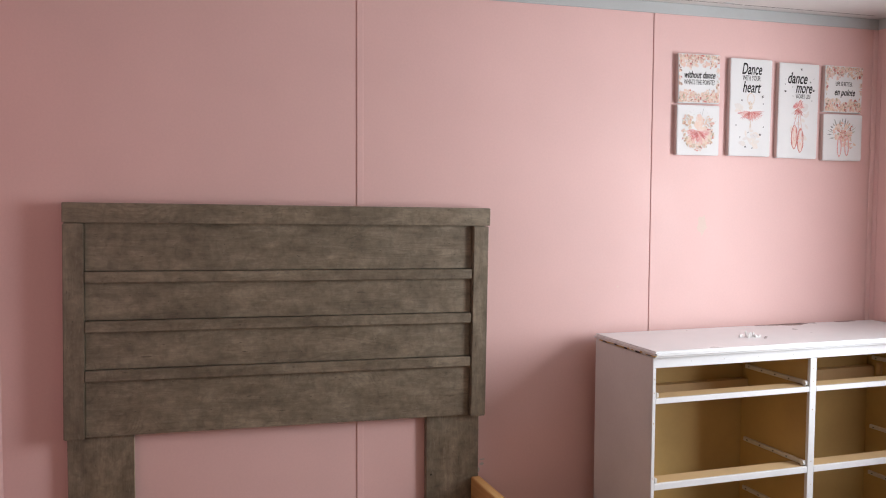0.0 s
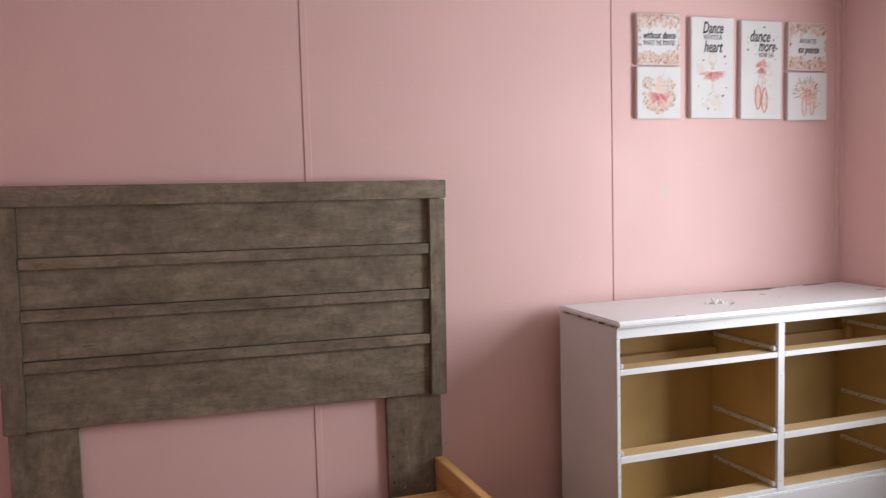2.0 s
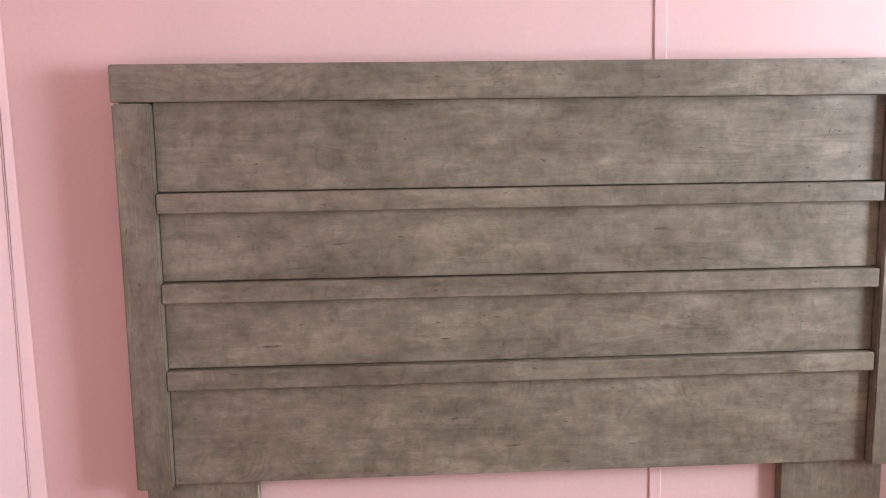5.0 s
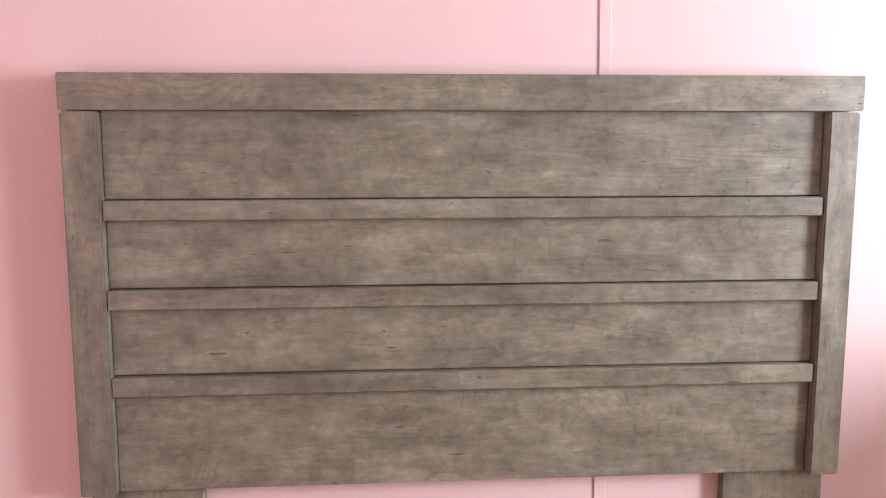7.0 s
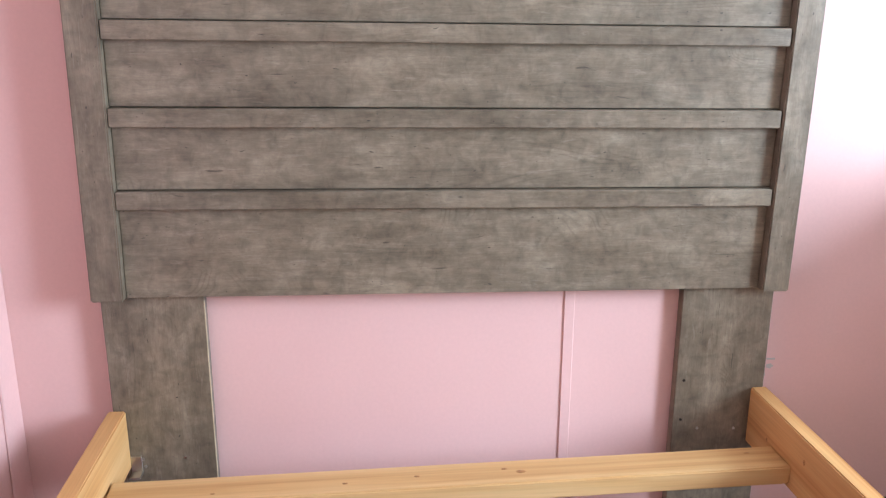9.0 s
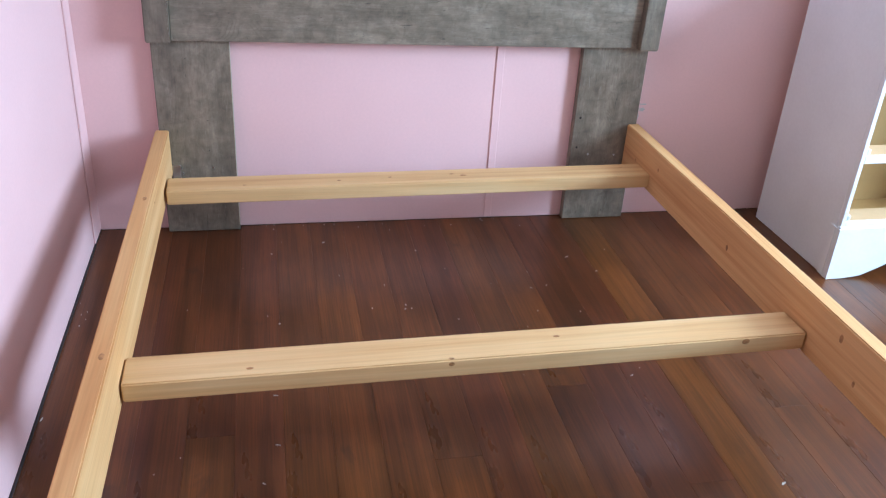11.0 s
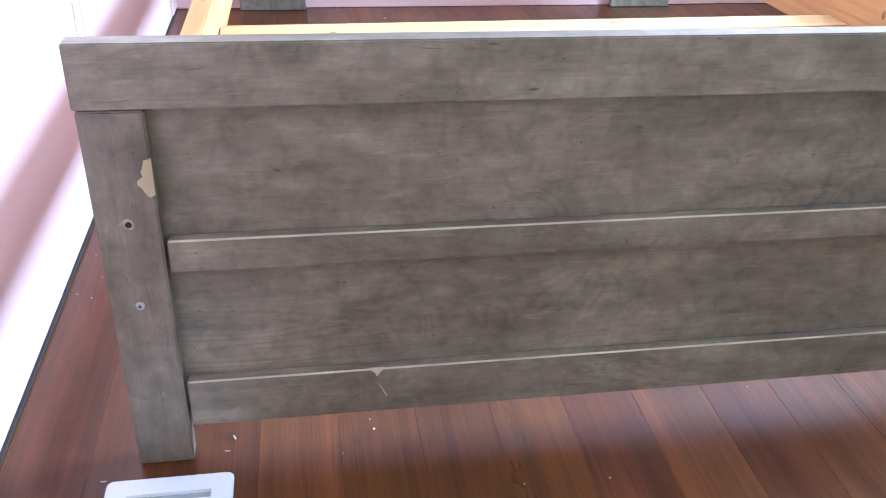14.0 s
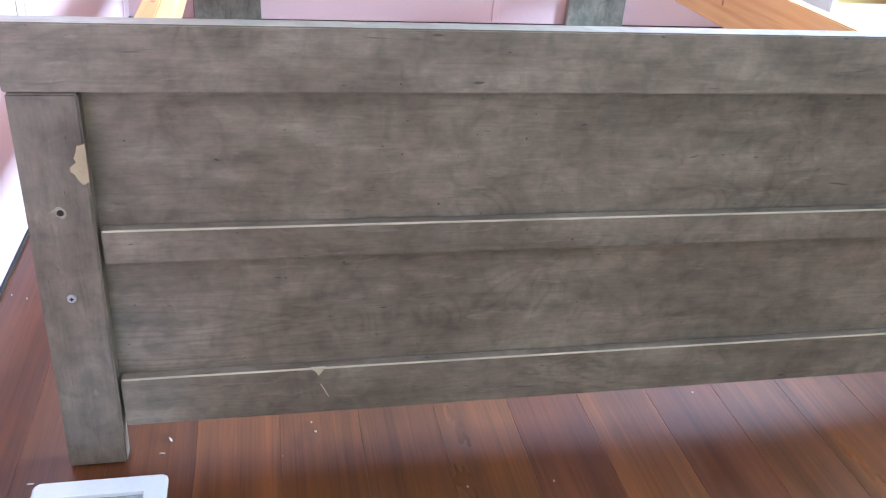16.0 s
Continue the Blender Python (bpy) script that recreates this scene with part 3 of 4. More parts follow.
def build_dresser():
    o = DO
    mid0, mid1 = 2.860, 2.890
    P = lambda n, b, m, l="", par=dresser: part(n, b, m, par, l, o)
    P("side_panel", block(DX0, DX0 + 0.016, DF + 0.016, -0.055, 0.002, DZ - 0.024, bevel=0.0015), WHITE)
    P("side_panel", block(DX1 + 0.0005, DX1 + 0.0150, DF + 0.016, -0.055, 0.002, DZ - 0.024, bevel=0.0015), WHITE)
    top = P("tabletop", block(DX0 - 0.006, 3.566, DF - 0.022, -0.050, DZ - 0.023, DZ, bevel=0.007, seg=3), GLOSSW, "glossy white top with chipped edge")
    for x, w, d in ((2.965, 0.08, 0.022), (3.030, 0.11, 0.034), (3.105, 0.11, 0.052), (3.165, 0.07, 0.030), (3.385, 0.10, 0.030), (3.430, 0.06, 0.022)):
        bm = rod(bmesh.new(), (x, -0.055 - d / 2, DZ - 0.001), (x, -0.055 - d / 2, DZ + 0.0005), 0.5, 14)
        for v in bm.verts:
            v.co.x = x + (v.co.x - x) * w * (1 + 0.2 * math.sin(7 * v.co.y * 40))
            v.co.y = -0.053 - d / 2 + (v.co.y + 0.055 + d / 2) * d
        P("worn_patch", bm, BARE, "bare brownish patch in the paint", top)
    q = random.Random(17)
    for k in range(15):
        y, e = -0.485 + 0.027 * k + q.uniform(-0.01, 0.01), q.uniform(0.004, 0.015)
        lo = DZ - 0.0225 + q.uniform(0, 0.004)
        P("chip", block(DX0 - 0.0066, DX0, y - e, y + e, lo, lo + q.uniform(0.003, 0.008), bevel=0.0012), DARK if k % 3 == 1 else BOARD, "", top)
    # face frame
    P("face_rail", block(DX0, DX1, DF, DF + 0.016, 0.819, DZ - 0.024, bevel=0.0015), WHITE)
    for a, b in ((DX0, DX0 + 0.014), (mid0, mid1), (DX1 - 0.018, DX1)):
        P("face_stile", block(a, b, DF + 0.0005, DF + 0.0165, 0.176, 0.8185, bevel=0.0015), WHITE)
    for z0, z1 in ((0.689, 0.709), (0.376, 0.400), (0.176, 0.190)):
        for a, b in ((DX0 + 0.0145, mid0 - 0.0005), (mid1 + 0.0005, DX1 - 0.0185)):
            P("face_rail", block(a, b, DF + 0.001, DF + 0.012, z0, z1, bevel=0.0015), WHITE)
            P("drawer_runner", block(a + 0.002, b + 0.002, DF + 0.0125, DF + 0.085, z0 - 0.002, z1 - 0.001), RAW, "raw wood drawer support")
    # divider, back, bottom
    P("divider", block(2.869, 2.881, DF + 0.017, -0.063, 0.060, 0.819), BOARD)
    P("lining", block(DX0 + 0.0165, DX0 + 0.0195, DF + 0.017, -0.063, 0.060, 0.819), BOARD)
    P("lining", block(DX1 - 0.0035, DX1 - 0.0002, DF + 0.017, -0.063, 0.060, 0.819), BOARD)
    P("back_panel", block(DX0 + 0.0165, DX1 - 0.0002, -0.0620, -0.0555, 0.004, 0.845), BOARD, "brown hardboard back")
    P("bottom_panel", block(DX0 + 0.02, DX1 - 0.02, DF + 0.016, -0.065, 0.050, 0.058), BOARD)
    P("back_cleat", block(DX0 + 0.02, 2.868, -0.104, -0.0625, 0.595, 0.665, bevel=0.001), RAW, "raw wood cleat on the back panel")
    P("back_cleat", block(2.882, 3.541, -0.104, -0.0625, 0.610, 0.682, bevel=0.001), RAW, "raw wood cleat on the back panel")
    P("cleat_block", block(3.524, 3.541, -0.150, -0.130, 0.650, 0.700, bevel=0.001), RAW)
    # metal slides with rollers
    for xs, side in ((2.8685, -1), (DX1 - 0.0037, -1), (DX0 + 0.0198, 1), (2.8815, 1)):
        for z in (0.711, 0.401, 0.192):
            x0, x1 = sorted((xs, xs + side * 0.011))
            s = P("drawer_slide", block(x0, x1, DF + 0.006, -0.095, z, z + 0.017, bevel=0.002), SLIDE, "cream metal drawer slide")
            if side < 0:
                P("roller", rod(bmesh.new(), (xs + side * 0.011, DF + 0.020, z + 0.010), (xs + side * 0.020, DF + 0.020, z + 0.010), 0.011, 14), PLASTIC, "", s)
            for y in (-0.12, -0.20, -0.28, -0.36):
                P("slot", block(*sorted((xs + side * 0.0108, xs + side * 0.0116)), y - 0.004, y + 0.004, z + 0.006, z + 0.010), DARK, "", s)
    # arched apron
    bm = bmesh.new()
    n = 24
    prof = []
    for i in range(n + 1):
        u = i / n
        x = DX0 - 0.006 + (DX1 + 0.006 - DX0 + 0.006) * u
        e = min(u, 1 - u)
        if e < 0.055:
            z = 0.002
        else:
            s = min(1.0, (e - 0.055) / 0.16)
            z = 0.002 + 0.075 * (s * s * (3 - 2 * s))
        prof.append((x, z))
    rings = []
    for y in (DF - 0.010, DF + 0.012):
        rings.append(([bm.verts.new((x, y, z)) for x, z in prof], [bm.verts.new((x, y, 0.170)) for x, z in prof]))
    (a, b), (c, d) = rings
    for i in range(n):
        bm.faces.new((a[i], a[i + 1], b[i + 1], b[i]))
        bm.faces.new((c[i], c[i + 1], d[i + 1], d[i]))
        bm.faces.new((a[i], a[i + 1], c[i + 1], c[i]))
        bm.faces.new((b[i], b[i + 1], d[i + 1], d[i]))
    for i in (0, n):
        bm.faces.new((a[i], b[i], d[i], c[i]))
    P("apron", bm, WHITE, "white arched base apron")
    P("apron_lip", block(DX0 - 0.004, DX1 + 0.004, DF - 0.006, DF + 0.012, 0.170, 0.176, bevel=0.002), WHITE)
    P("base_side", block(DX0 - 0.006, DX0 - 0.0002, DF + 0.0125, DF + 0.04, 0.002, 0.170, bevel=0.0015), WHITE)
    for x in (2.33, 2.47, 2.62, 2.78, 2.95, 3.13, 3.30, 3.46):
        P("nail_dent", rod(bmesh.new(), (x, DF + 0.001, 0.838), (x, DF - 0.0004, 0.838), 0.0022, 6), TRIM)
    for x in (DX0 + 0.007, 2.875, DX1 - 0.009):
        for z in (0.22, 0.33, 0.42, 0.62, 0.73, 0.78):
            P("screw_hole", rod(bmesh.new(), (x, DF + 0.002, z), (x, DF - 0.0001, z), 0.002, 6), BOARD)


build_dresser()
dresser.rotation_euler = (0, 0, radians(DRESSER_TURN))

# small hardware on the dresser's top
for k, (x, y, r, tilt) in enumerate(((2.588, -0.222, 20, 0), (2.606, -0.236, 75, 18), (2.626, -0.226, 130, 0), (2.648, -0.240, 10, -14), (2.640, -0.205, 55, 0), (2.612, -0.204, 160, 24))):
    c = thing("plastic_clip", (x + 0.09, y - 0.085, DZ), "small white plastic bracket lying on the dresser top", "clip", "loose brackets on the dresser")
    c.rotation_euler = (0, 0, radians(r))
    bm = block(-0.015, 0.015, -0.006, 0.006, 0.0003, 0.003, bevel=0.001)
    part("base", bm, PLASTIC, c)
    bm = rod(bmesh.new(), (-0.010, 0, 0.003), (-0.010 + 0.0003 * tilt, 0, 0.011 + 0.005 * (k % 3)), 0.0055, 6, 0.003)
    part("lug", bm, PLASTIC, c)
    if k % 2:
        part("tab", block(0.006, 0.014, -0.003, 0.003, 0.003, 0.009, bevel=0.001), PLASTIC, c)
for x, y in ((2.650, -0.280), (2.668, -0.262)):
    sc = thing("loose_screw", (x + 0.09, y - 0.085, DZ), "small loose screw on the dresser top", "screw", "loose screws")
    part("shank", rod(bmesh.new(), (0, 0, 0.003), (0.012, 0.005, 0.002), 0.0016, 6), STEEL, sc)
    part("head", rod(bmesh.new(), (-0.002, -0.001, 0.003), (0, 0, 0.003), 0.003, 8), STEEL, sc)


# ---- canvases on the back wall ----
def writing(text, size, x, z, mat, parent, shear=0.0, wide=1.0, bold=0.0):
    cu = bpy.data.curves.new("writing", "FONT")
    cu.body, cu.size, cu.align_x, cu.align_y, cu.shear = text, size, "CENTER", "CENTER", shear
    cu.extrude, cu.offset = 0.0002, bold
    cu.resolution_u = 3
    tmp = new("lettering_source", cu)
    me = bpy.data.meshes.new_from_object(tmp.evaluated_get(bpy.context.evaluated_depsgraph_get()))
    bpy.data.objects.remove(tmp)
    me.transform(Matrix.Diagonal((wide, 1, 1, 1)))
    me.transform(Matrix.Rotation(radians(90), 4, "X"))
    me.materials.clear()
    me.materials.append(mat)
    ob = new("lettering", me)
    ob.parent = parent
    ob.location = (x, -0.0226, z)
    return ob


def petals(places, sizes, seed, squash=1.0, base=-0.0223):
    """Brush dabs: small irregular flat polygons, each a little further out than the last."""
    rnd = random.Random(seed)
    bm = bmesh.new()
    for k, (x, z) in enumerate(places):
        s = rnd.uniform(*sizes)
        n = rnd.randint(5, 8)
        a0 = rnd.uniform(0, 6.28)
        y = base - 0.0005 * rnd.random()
        st = rnd.uniform(0.45, 1.0) * squash
        ca, sa = math.cos(a0), math.sin(a0)
        vs = []
        for i in range(n):
            a = 6.28318 * i / n
            r = s * rnd.uniform(0.7, 1.15)
            u, w = r * math.cos(a), r * math.sin(a) * st
            vs.append(bm.verts.new((x + u * ca - w * sa, y, z + u * sa + w * ca)))
        bm.faces.new(vs)
    return bm


def canvas(x0, x1, z0, z1, label, roll=0.0):
    o = ((x0 + x1) / 2 + 0.010, -0.0006, (z0 + z1) / 2)
    c = thing("canvas_print", o, label, "wall art", "canvas prints on the pink wall")
    w, h = (x1 - x0) / 2, (z1 - z0) / 2
    c.rotation_euler = (0, radians(roll), 0)
    part("canvas", block(-w, w, -0.0220, 0.0, -h, h, bevel=0.003, seg=2), CANVAS, c)
    # left side only: a darker strip carries its shade in the colour
    part("shade_strip", block(-w - 0.0008, -w + 0.0006, -0.020, -0.001, -h + 0.002, h - 0.002), SIDE_SHADE, c, "pinkish canvas side with shade painted in")
    return c, w, h


rnd = random.Random(5)


def border(w, h):
    out = []
    for _ in range(300):
        x = rnd.uniform(-w + 0.006, w - 0.006)
        up = rnd.random() < 0.5
        reach = 0.030 + 0.022 * abs(math.sin(x * 31))
        z = (h - 0.005 - reach * rnd.random() ** 1.5) if up else (-h + 0.005 + reach * rnd.random() ** 1.5)
        out.append((x, z))
    for _ in range(26):
        out.append((rnd.choice((-1, 1)) * (w - 0.005 - 0.012 * rnd.random()), rnd.uniform(-h + 0.01, h - 0.01)))
    return out


def cloud(cx, cz, rx, rz, n):
    out = []
    for _ in range(n):
        a, r = rnd.uniform(0, 6.28), math.sqrt(rnd.random())
        out.append((cx + rx * r * math.cos(a), cz + rz * r * math.sin(a)))
    return out


def fan(cx, cz, r0, r1, a0, a1, n):
    out = []
    for _ in range(n):
        a, r = radians(rnd.uniform(a0, a1)), rnd.uniform(r0, r1)
        out.append((cx + r * math.cos(a), cz + r * math.sin(a)))
    return out


def strokes(cx, cz, r0, r1, a0, a1, n, seed, wide=0.0016):
    """Brush strokes that fan out from one point."""
    q = random.Random(seed)
    bm = bmesh.new()
    for k in range(n):
        a = radians(a0 + (a1 - a0) * (k + q.random()) / n)
        d, p = Vector((math.cos(a), 0, math.sin(a))), Vector((-math.sin(a), 0, math.cos(a)))
        s0, s1, wd = r0 * q.uniform(0.7, 1.3), r1 * q.uniform(0.7, 1.05), wide * q.uniform(0.6, 1.6)
        o = Vector((cx, -0.0224 - 0.0005 * q.random(), cz))
        mid = o + d * (s0 + s1) / 2
        bm.faces.new([bm.verts.new(v) for v in (o + d * s0, mid + p * wd, o + d * s1, mid - p * wd)])
    return bm


def flat_ellipse(cx, cz, rx, rz, y, n=20):
    bm = bmesh.new()
    bm.faces.new([bm.verts.new((cx + rx * math.cos(6.28318 * i / n), y, cz + rz * math.sin(6.28318 * i / n))) for i in range(n)])
    return bm


def stars(places, seed):
    """Small hand-drawn five-pointed stars and dots."""
    q = random.Random(seed)
    bm = bmesh.new()
    for k, (x, z) in enumerate(places):
        r, a0 = q.uniform(0.0055, 0.0090) if k % 3 == 0 else q.uniform(0.0025, 0.0042), q.uniform(0, 6.28)
        vs = []
        for i in range(10):
            a, rr = a0 + 0.628318 * i, r if i % 2 == 0 else r * 0.42
            vs.append(bm.verts.new((x + rr * math.cos(a), -0.0226, z + rr * math.sin(a))))
        bm.faces.new(vs)
    return bm


def hoop(cx, cz, rx, rz, wide, y, n=26, a0=0.0, a1=360.0):
    """A brushed oval line."""
    bm = bmesh.new()
    prev = None
    for i in range(n + 1):
        a = radians(a0 + (a1 - a0) * i / n)
        k = wide * (0.7 + 0.5 * abs(math.sin(3 * a)))
        p = [bm.verts.new((cx + (rx + e) * math.cos(a), y, cz + (rz + e) * math.sin(a))) for e in (-k / 2, k / 2)]
        if prev:
            bm.faces.new((prev[0], p[0], p[1], prev[1]))
        prev = p
    return bm


def art(name, bm, mat, parent, label=""):
    return tagged(part(name, bm, mat, parent, label), kind="stuff")


def flower_frame(c, w, h, seed):
    places = border(w, h)

    def trim_to_canvas(bm):
        for v in bm.verts:
            v.co.x, v.co.z = max(-w + 0.003, min(w - 0.003, v.co.x)), max(-h + 0.003, min(h - 0.003, v.co.z))
        return bm
    art("border_wash", trim_to_canvas(petals([p for k, p in enumerate(places) if k % 2 == 0], (0.008, 0.015), seed + 40, 0.8, -0.0222)), WASH, c, "pale peach wash")
    art("flower_border", trim_to_canvas(petals(places, (0.003, 0.009), seed, 0.6, -0.0229)), BLOOM, c, "painted peach and red flowers")
    art("leaf_dabs", trim_to_canvas(petals([p for k, p in enumerate(border(w, h)) if k % 9 == 0], (0.003, 0.007), seed + 60, 0.4, -0.0236)), LEAF, c)
    art("dark_blossom", trim_to_canvas(petals([p for k, p in enumerate(border(w, h)) if k % 24 == 0], (0.005, 0.009), seed + 70, 0.8, -0.0240)), REDPAINT, c)


c, w, h = canvas(2.540, 2.741, 1.817, 2.018, "square canvas with orange flower borders and black lettering", -0.6)
flower_frame(c, w, h, 1)
writing("without dance", 0.039, 0.0, 0.014, INK, c, 0.34, 0.66, 0.0008)
writing("WHATS THE POINTE?", 0.029, 0.0, -0.016, THIN_INK, c, 0, 0.52, 0.0001)

c, w, h = canvas(2.538, 2.742, 1.602, 1.808, "square canvas with a painted pink tutu and flowers")
art("dress_wash", petals(cloud(0.0, -0.020, 0.062, 0.050, 60) + cloud(0.0, 0.045, 0.012, 0.020, 10), (0.010, 0.018), 62, 0.9, -0.0222), WASH, c, "pale pink wash")
art("painted_dress", strokes(0, -0.002, 0.004, 0.060, 170, 370, 54, 2, 0.0040), ROSE, c, "painted pink tutu")
art("painted_sash", strokes(0, -0.002, 0.002, 0.040, 185, 355, 26, 22, 0.0026), REDPAINT, c)
art("flower_dabs", petals(cloud(-0.048, 0.038, 0.026, 0.026, 40) + cloud(0.048, 0.034, 0.026, 0.024, 36) + fan(0, -0.004, 0.060, 0.080, 175, 365, 70), (0.003, 0.009), 3, 0.8, -0.0232), BLOOM, c)
art("leaf_strokes", strokes(0.0, 0.0, 0.070, 0.100, 20, 160, 16, 33, 0.0006), LEAF, c)

c, w, h = canvas(2.790, 2.998, 1.603, 2.011, "tall canvas with black lettering over a painted pink skirt", 0.3)
art("grey_wash", petals(cloud(0.0, -0.13, 0.06, 0.035, 14) + cloud(-0.055, -0.01, 0.03, 0.02, 6), (0.012, 0.024), 64, 0.8, -0.0221), PALE, c, "faint grey wash")
writing("Dance", 0.066, 0.0, 0.160, INK, c, 0.28, 0.58, 0.0010)
writing("WITH YOUR", 0.030, 0.0, 0.123, THIN_INK, c, 0, 0.52, 0.0001)
writing("heart", 0.066, 0.0, 0.084, INK, c, 0.3, 0.62, 0.0010)
art("painted_hoop", hoop(0.0, 0.036, 0.017, 0.024, 0.0035, -0.0224), TAN, c, "pale tan oval")
skirt = strokes(0, -0.016, 0.004, 0.084, 176, 364, 60, 4, 0.0026)
bmesh.ops.transform(skirt, matrix=Matrix.Translation((0, 0, -0.016)) @ Matrix.Diagonal((0.86, 1, 0.52, 1)) @ Matrix.Translation((0, 0, 0.016)), verts=skirt.verts)
art("painted_skirt", skirt, ROSE, c, "painted pink skirt")
art("painted_waist", strokes(0, -0.016, 0.002, 0.040, 190, 350, 26, 24, 0.0020), REDPAINT, c)
art("painted_wash", petals(cloud(0, 0.010, 0.008, 0.020, 18), (0.003, 0.006), 14), TAN, c)
art("painted_stem", strokes(0, -0.050, 0.002, 0.055, 262, 278, 4, 44, 0.0016), TAN, c)
art("star_dabs", stars([(0.058, 0.048), (0.062, 0.018), (0.052, -0.020), (-0.045, 0.030), (-0.070, -0.075), (0.066, -0.080), (0.050, -0.112), (-0.050, -0.125), (0.020, -0.118), (-0.022, -0.165), (0.012, -0.170), (-0.010, -0.105)], 5), THIN_INK, c)

c, w, h = canvas(3.033, 3.240, 1.598, 2.004, "tall canvas with black lettering over painted ballet shoes", 0.5)
art("peach_wash", petals(cloud(0.012, -0.06, 0.05, 0.09, 20), (0.010, 0.020), 65, 0.8, -0.0221), PALE, c, "faint warm wash")
writing("dance", 0.068, -0.012, 0.138, INK, c, 0.3, 0.64, 0.0010)
writing("more", 0.066, 0.024, 0.098, INK, c, 0.3, 0.58, 0.0010)
writing("WORRY LESS", 0.026, 0.022, 0.062, THIN_INK, c, 0, 0.50, 0.0001)
art("painted_bow", strokes(0.0, 0.016, 0.002, 0.036, -20, 200, 20, 6, 0.0032), ROSE, c)
art("bow_tails", strokes(0.0, 0.016, 0.002, 0.044, 225, 315, 12, 66, 0.0020), REDPAINT, c)


def shoe(c, cx, lean, z):
    art("shoe_fill", flat_ellipse(cx, z, 0.013, 0.050, -0.0223), WASH, c)
    art("painted_shoe", hoop(cx, z, 0.014, 0.050, 0.0058, -0.0226), REDPAINT, c, "painted pink ballet shoe")
    art("shoe_opening", hoop(cx + lean, z + 0.014, 0.007, 0.030, 0.0022, -0.0227), ROSE, c)


shoe(c, -0.017, 0.001, -0.112)
shoe(c, 0.015, -0.001, -0.126)
for a, b in (((0.0, 0.01), (-0.022, -0.065)), ((0.006, 0.01), (0.022, -0.085)), ((-0.004, 0.01), (0.006, -0.075))):
    part("painted_ribbon", rod(bmesh.new(), (a[0], -0.0224, a[1]), (b[0], -0.0224, b[1]), 0.0011, 5), ROSE, c)
art("star_dabs", stars([(0.010, 0.178), (-0.072, 0.112), (-0.035, 0.102), (0.058, 0.126), (-0.070, 0.134), (0.075, 0.140), (-0.070, 0.082), (-0.030, 0.064), (0.068, 0.046), (0.076, 0.090), (-0.040, 0.160)], 7), THIN_INK, c)

c, w, h = canvas(3.272, 3.474, 1.803, 2.004, "square canvas with orange flower borders and thin lettering", 0.8)
flower_frame(c, w, h, 9)
writing("LIFE IS BETTER", 0.026, 0.0, 0.022, THIN_INK, c, 0, 0.54, 0.0001)
writing("en pointe", 0.042, 0.004, -0.014, INK, c, 0.34, 0.68, 0.0009)

c, w, h = canvas(3.271, 3.479, 1.592, 1.794, "square canvas with painted flowers over pink shoes")
art("peach_wash", petals(cloud(0.0, 0.005, 0.050, 0.060, 40), (0.008, 0.018), 67, 0.8, -0.0221), WASH, c, "pale peach wash")
art("flower_dabs", petals(cloud(0.0, 0.025, 0.055, 0.045, 60) + cloud(0.04, -0.02, 0.03, 0.03, 16), (0.003, 0.009), 10, 0.7, -0.0226), BLOOM, c)
art("dark_blossom", petals([(0.040, 0.042), (0.046, 0.050), (-0.026, 0.030), (-0.012, 0.052), (0.010, 0.026)], (0.005, 0.008), 71, 0.8, -0.0236), REDPAINT, c)
art("leaf_strokes", strokes(0.0, 0.005, 0.050, 0.088, 20, 190, 18, 31, 0.0024), LEAF, c)
for cx, z in ((-0.018, -0.040), (0.022, -0.036)):
    art("painted_shoe", hoop(cx, z, 0.010, 0.042, 0.0060, -0.0232), ROSE, c, "painted pink ballet shoe")
art("ribbon_knot", strokes(0.0, 0.012, 0.002, 0.030, 0, 360, 16, 72, 0.0018), REDPAINT, c)

# ---- floor register ----
RX0, RX1, RY0, RY1 = 0.142, 0.294, -2.431, -2.139
RO = ((RX0 + RX1) / 2, (RY0 + RY1) / 2, 0.0)
register = thing("floor_register", RO, "white louvred air register set in the dark wood floor", "floor vent")


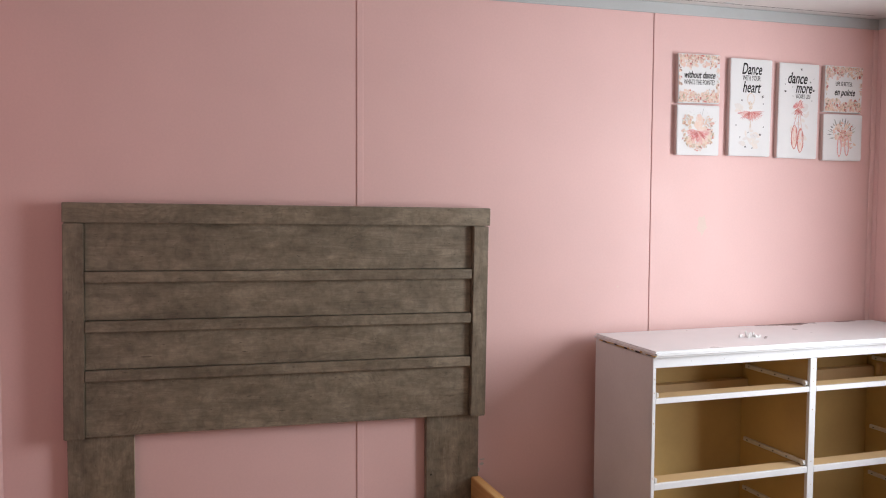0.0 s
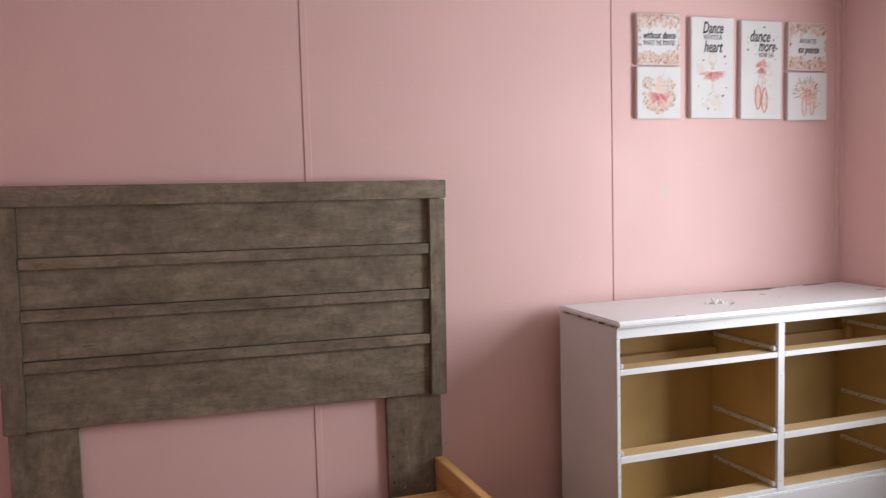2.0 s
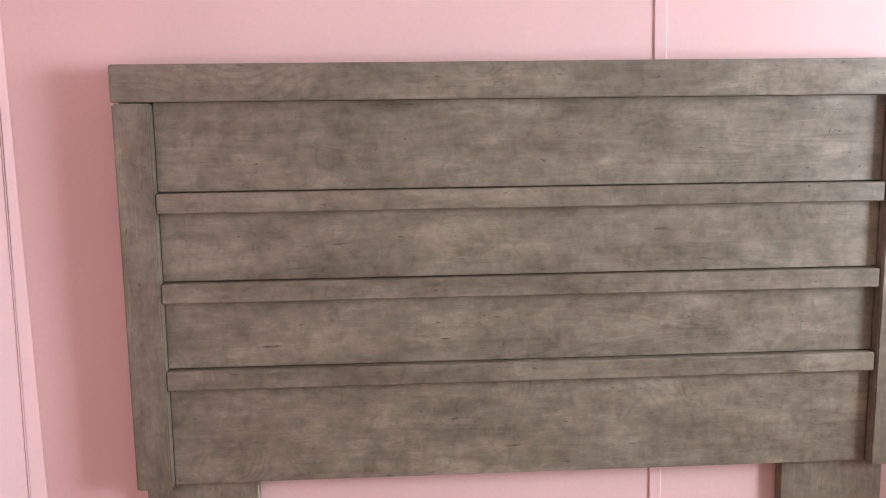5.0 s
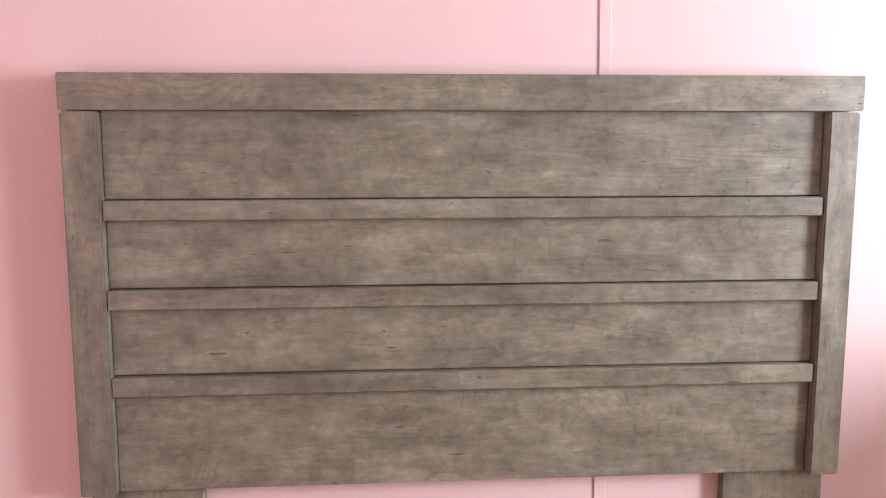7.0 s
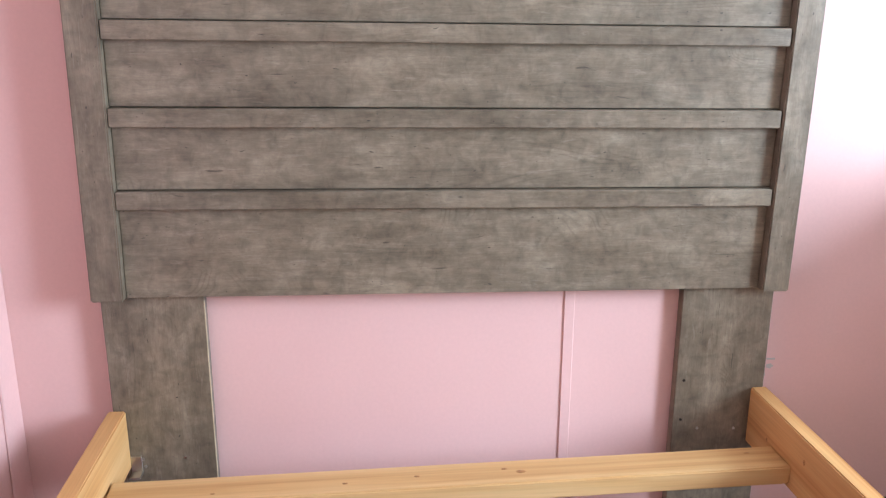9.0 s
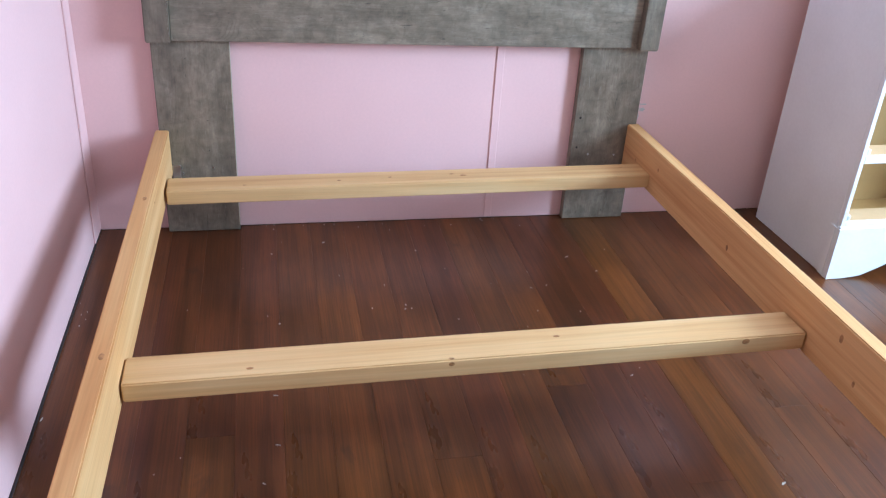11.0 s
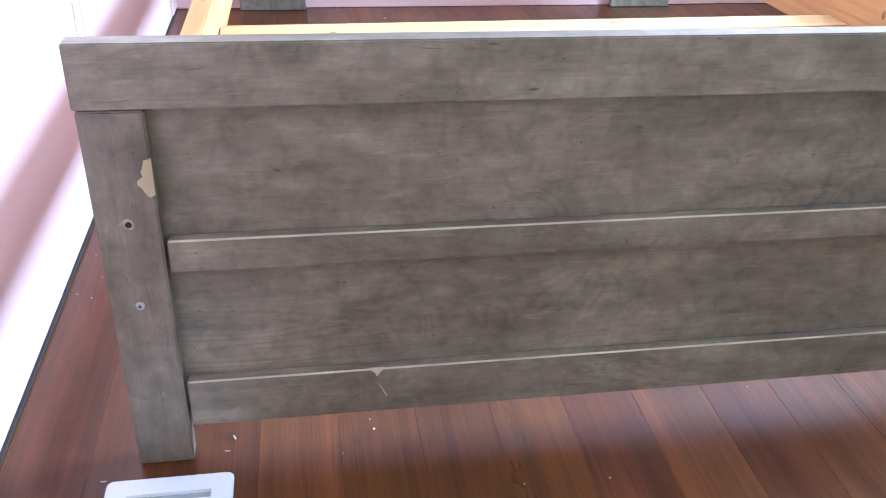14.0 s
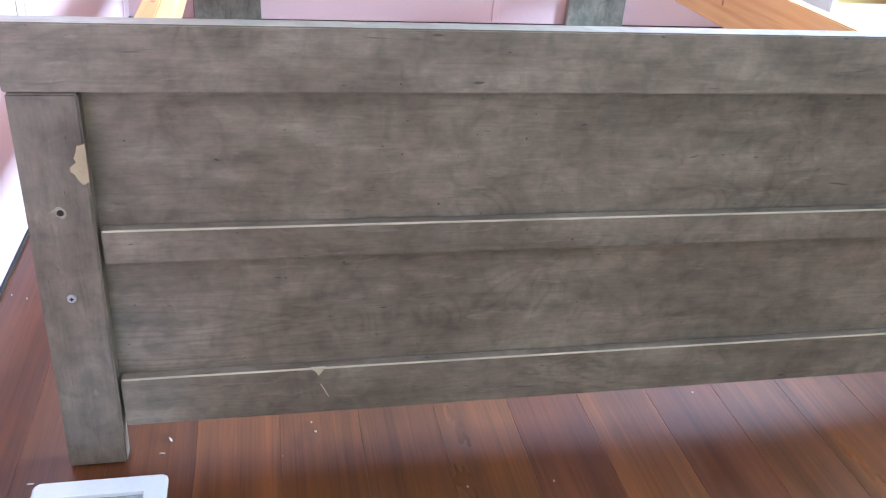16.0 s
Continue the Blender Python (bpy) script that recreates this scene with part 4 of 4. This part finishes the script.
def build_register():
    P = lambda n, b, m: part(n, b, m, register, "", RO)
    ix0, ix1, iy0, iy1 = RX0 + 0.026, RX1 - 0.026, RY0 + 0.028, RY1 - 0.028
    def loop(x0, x1, y0, y1, rad, z, n=5):
        pts = []
        for cx, cy, a0 in ((x1 - rad, y1 - rad, 0), (x0 + rad, y1 - rad, 90), (x0 + rad, y0 + rad, 180), (x1 - rad, y0 + rad, 270)):
            for i in range(n):
                a = radians(a0 + 90 * i / (n - 1))
                pts.append((cx + rad * math.cos(a), cy + rad * math.sin(a), z))
        return pts
    bm = bmesh.new()
    rings = [[bm.verts.new(p) for p in q] for q in (
        loop(RX0, RX1, RY0, RY1, 0.009, 0.0005), loop(RX0, RX1, RY0, RY1, 0.009, 0.0035),
        loop(RX0 + 0.003, RX1 - 0.003, RY0 + 0.003, RY1 - 0.003, 0.007, 0.0060),
        loop(ix0, ix1, iy0, iy1, 0.001, 0.0060), loop(ix0, ix1, iy0, iy1, 0.001, 0.0005))]
    for p, q in zip(rings, rings[1:]):
        for i in range(len(p)):
            j = (i + 1) % len(p)
            bm.faces.new((p[i], p[j], q[j], q[i]))
    P("flange", bm, PLASTIC)
    P("duct", block(ix0 + 0.0005, ix1 - 0.0005, iy0 + 0.0005, iy1 - 0.0005, 0.0003, 0.0008), DUCT)
    n = 15
    for i in range(n):
        y = iy1 - 0.008 - (i + 0.5) * (iy1 - iy0 - 0.008) / n
        bm = block(ix0 + 0.0006, ix1 - 0.0006, y - 0.0064, y + 0.0064, 0.0030, 0.0044, bevel=0.0005)
        bmesh.ops.rotate(bm, verts=bm.verts, cent=(0, y, 0.0037), matrix=Matrix.Rotation(radians(-17), 3, "X"))
        P("louvre", bm, PLASTIC)


build_register()

# ---- paint chips and lint on the floor ----
rnd = random.Random(11)


def chip(bm, x, y, s, z=0.0, lean=None):
    n = rnd.randint(4, 6)
    a0 = rnd.uniform(0, 6.28)
    st = lean or rnd.uniform(0.35, 1.0)
    lo, hi = [], []
    for i in range(n):
        a = a0 + 6.28318 * i / n
        r = s * rnd.uniform(0.6, 1.2)
        u, v = r * math.cos(a), r * math.sin(a) * st
        p, q = x + u * math.cos(a0) - v * math.sin(a0), y + u * math.sin(a0) + v * math.cos(a0)
        lo.append(bm.verts.new((p, q, z + 0.0003)))
        hi.append(bm.verts.new((p, q, z + 0.0012 + 0.001 * rnd.random())))
    bm.faces.new(hi), bm.faces.new(lo)
    for i in range(n):
        j = (i + 1) % n
        bm.faces.new((lo[i], lo[j], hi[j], hi[i]))


bm = bmesh.new()
for _ in range(26):
    chip(bm, rnd.uniform(0.25, 1.66), rnd.uniform(-1.2, -0.02), rnd.uniform(0.0010, 0.0024))
for _ in range(22):
    chip(bm, rnd.uniform(0.42, 1.5), -0.003 - abs(rnd.gauss(0, 0.02)), rnd.uniform(0.001, 0.0028))
for _ in range(9):
    chip(bm, rnd.uniform(0.01, 0.05), rnd.uniform(-2.0, -0.1), rnd.uniform(0.001, 0.0022))
for _ in range(10):
    chip(bm, rnd.uniform(0.32, 1.4), rnd.uniform(-2.4, -1.95), rnd.uniform(0.0006, 0.0016))
solid("paint_chips", bm, CHIP, "white paint chips and lint scattered over the floor", "debris", kind="stuff")

SCRAPS = ((0.524, -0.802, 0.012), (0.517, -0.882, 0.008), (0.518, -1.055, 0.008), (0.488, -1.169, 0.006), (0.304, -1.193, 0.006), (1.571, -1.305, 0.013),
          (0.532, -0.581, 0.007), (0.517, -0.199, 0.006), (0.706, -0.343, 0.006), (1.411, -0.291, 0.009), (1.249, -0.463, 0.005), (1.298, -0.452, 0.006),
          (0.673, -0.138, 0.007), (0.874, -0.519, 0.006), (0.829, -0.409, 0.005), (1.475, -0.385, 0.005), (1.352, -0.601, 0.005), (1.386, -0.90, 0.005), (1.320, -0.071, 0.005),
          (0.029, -0.541, 0.004), (0.012, -0.91, 0.009), (0.291, -2.074, 0.009), (0.283, -2.099, 0.004), (0.052, -1.655, 0.003), (0.136, -2.135, 0.005))
for x, y, s in SCRAPS:
    bm = bmesh.new()
    chip(bm, x, y, s * 0.85, 0.0, 0.22)
    solid("scrap", bm, CHIP, "small pale scrap on the dark floor", "scrap", "scraps on the floor", o=(x, y, 0.0))

# ---- floor planks ----
PW = 0.1045
rnd = random.Random(23)
cache = {}


def plank_mesh(length):
    key = round(length, 2)
    if key not in cache:
        cache[key] = mesh_of(block(-PW / 2, PW / 2, -key / 2, key / 2, -0.012, 0.0, bevel=0.00055), FLOOR, "plank")
    return cache[key]


col = 0
x = 0.0095 - PW
while x < ROOM_X - 0.01:
    y = 0.0
    first = 0.30 + 1.5 * ((col * 0.618) % 1.0)
    if 1.9 < first or first < 0.7:
        first = 1.1 + 0.4 * ((col * 0.381) % 1.0)
    while y > ROOM_Y + 0.02:
        length = first if y == 0.0 else 1.83
        length = min(length, y - ROOM_Y)
        length = round(length, 2)
        if length < 0.03:
            break
        ob = new("plank", plank_mesh(length))
        ob.parent = floor
        ob.location = (x + PW / 2, y - length / 2, 0)
        y = round(y - length, 2)
    x += PW
    col += 1
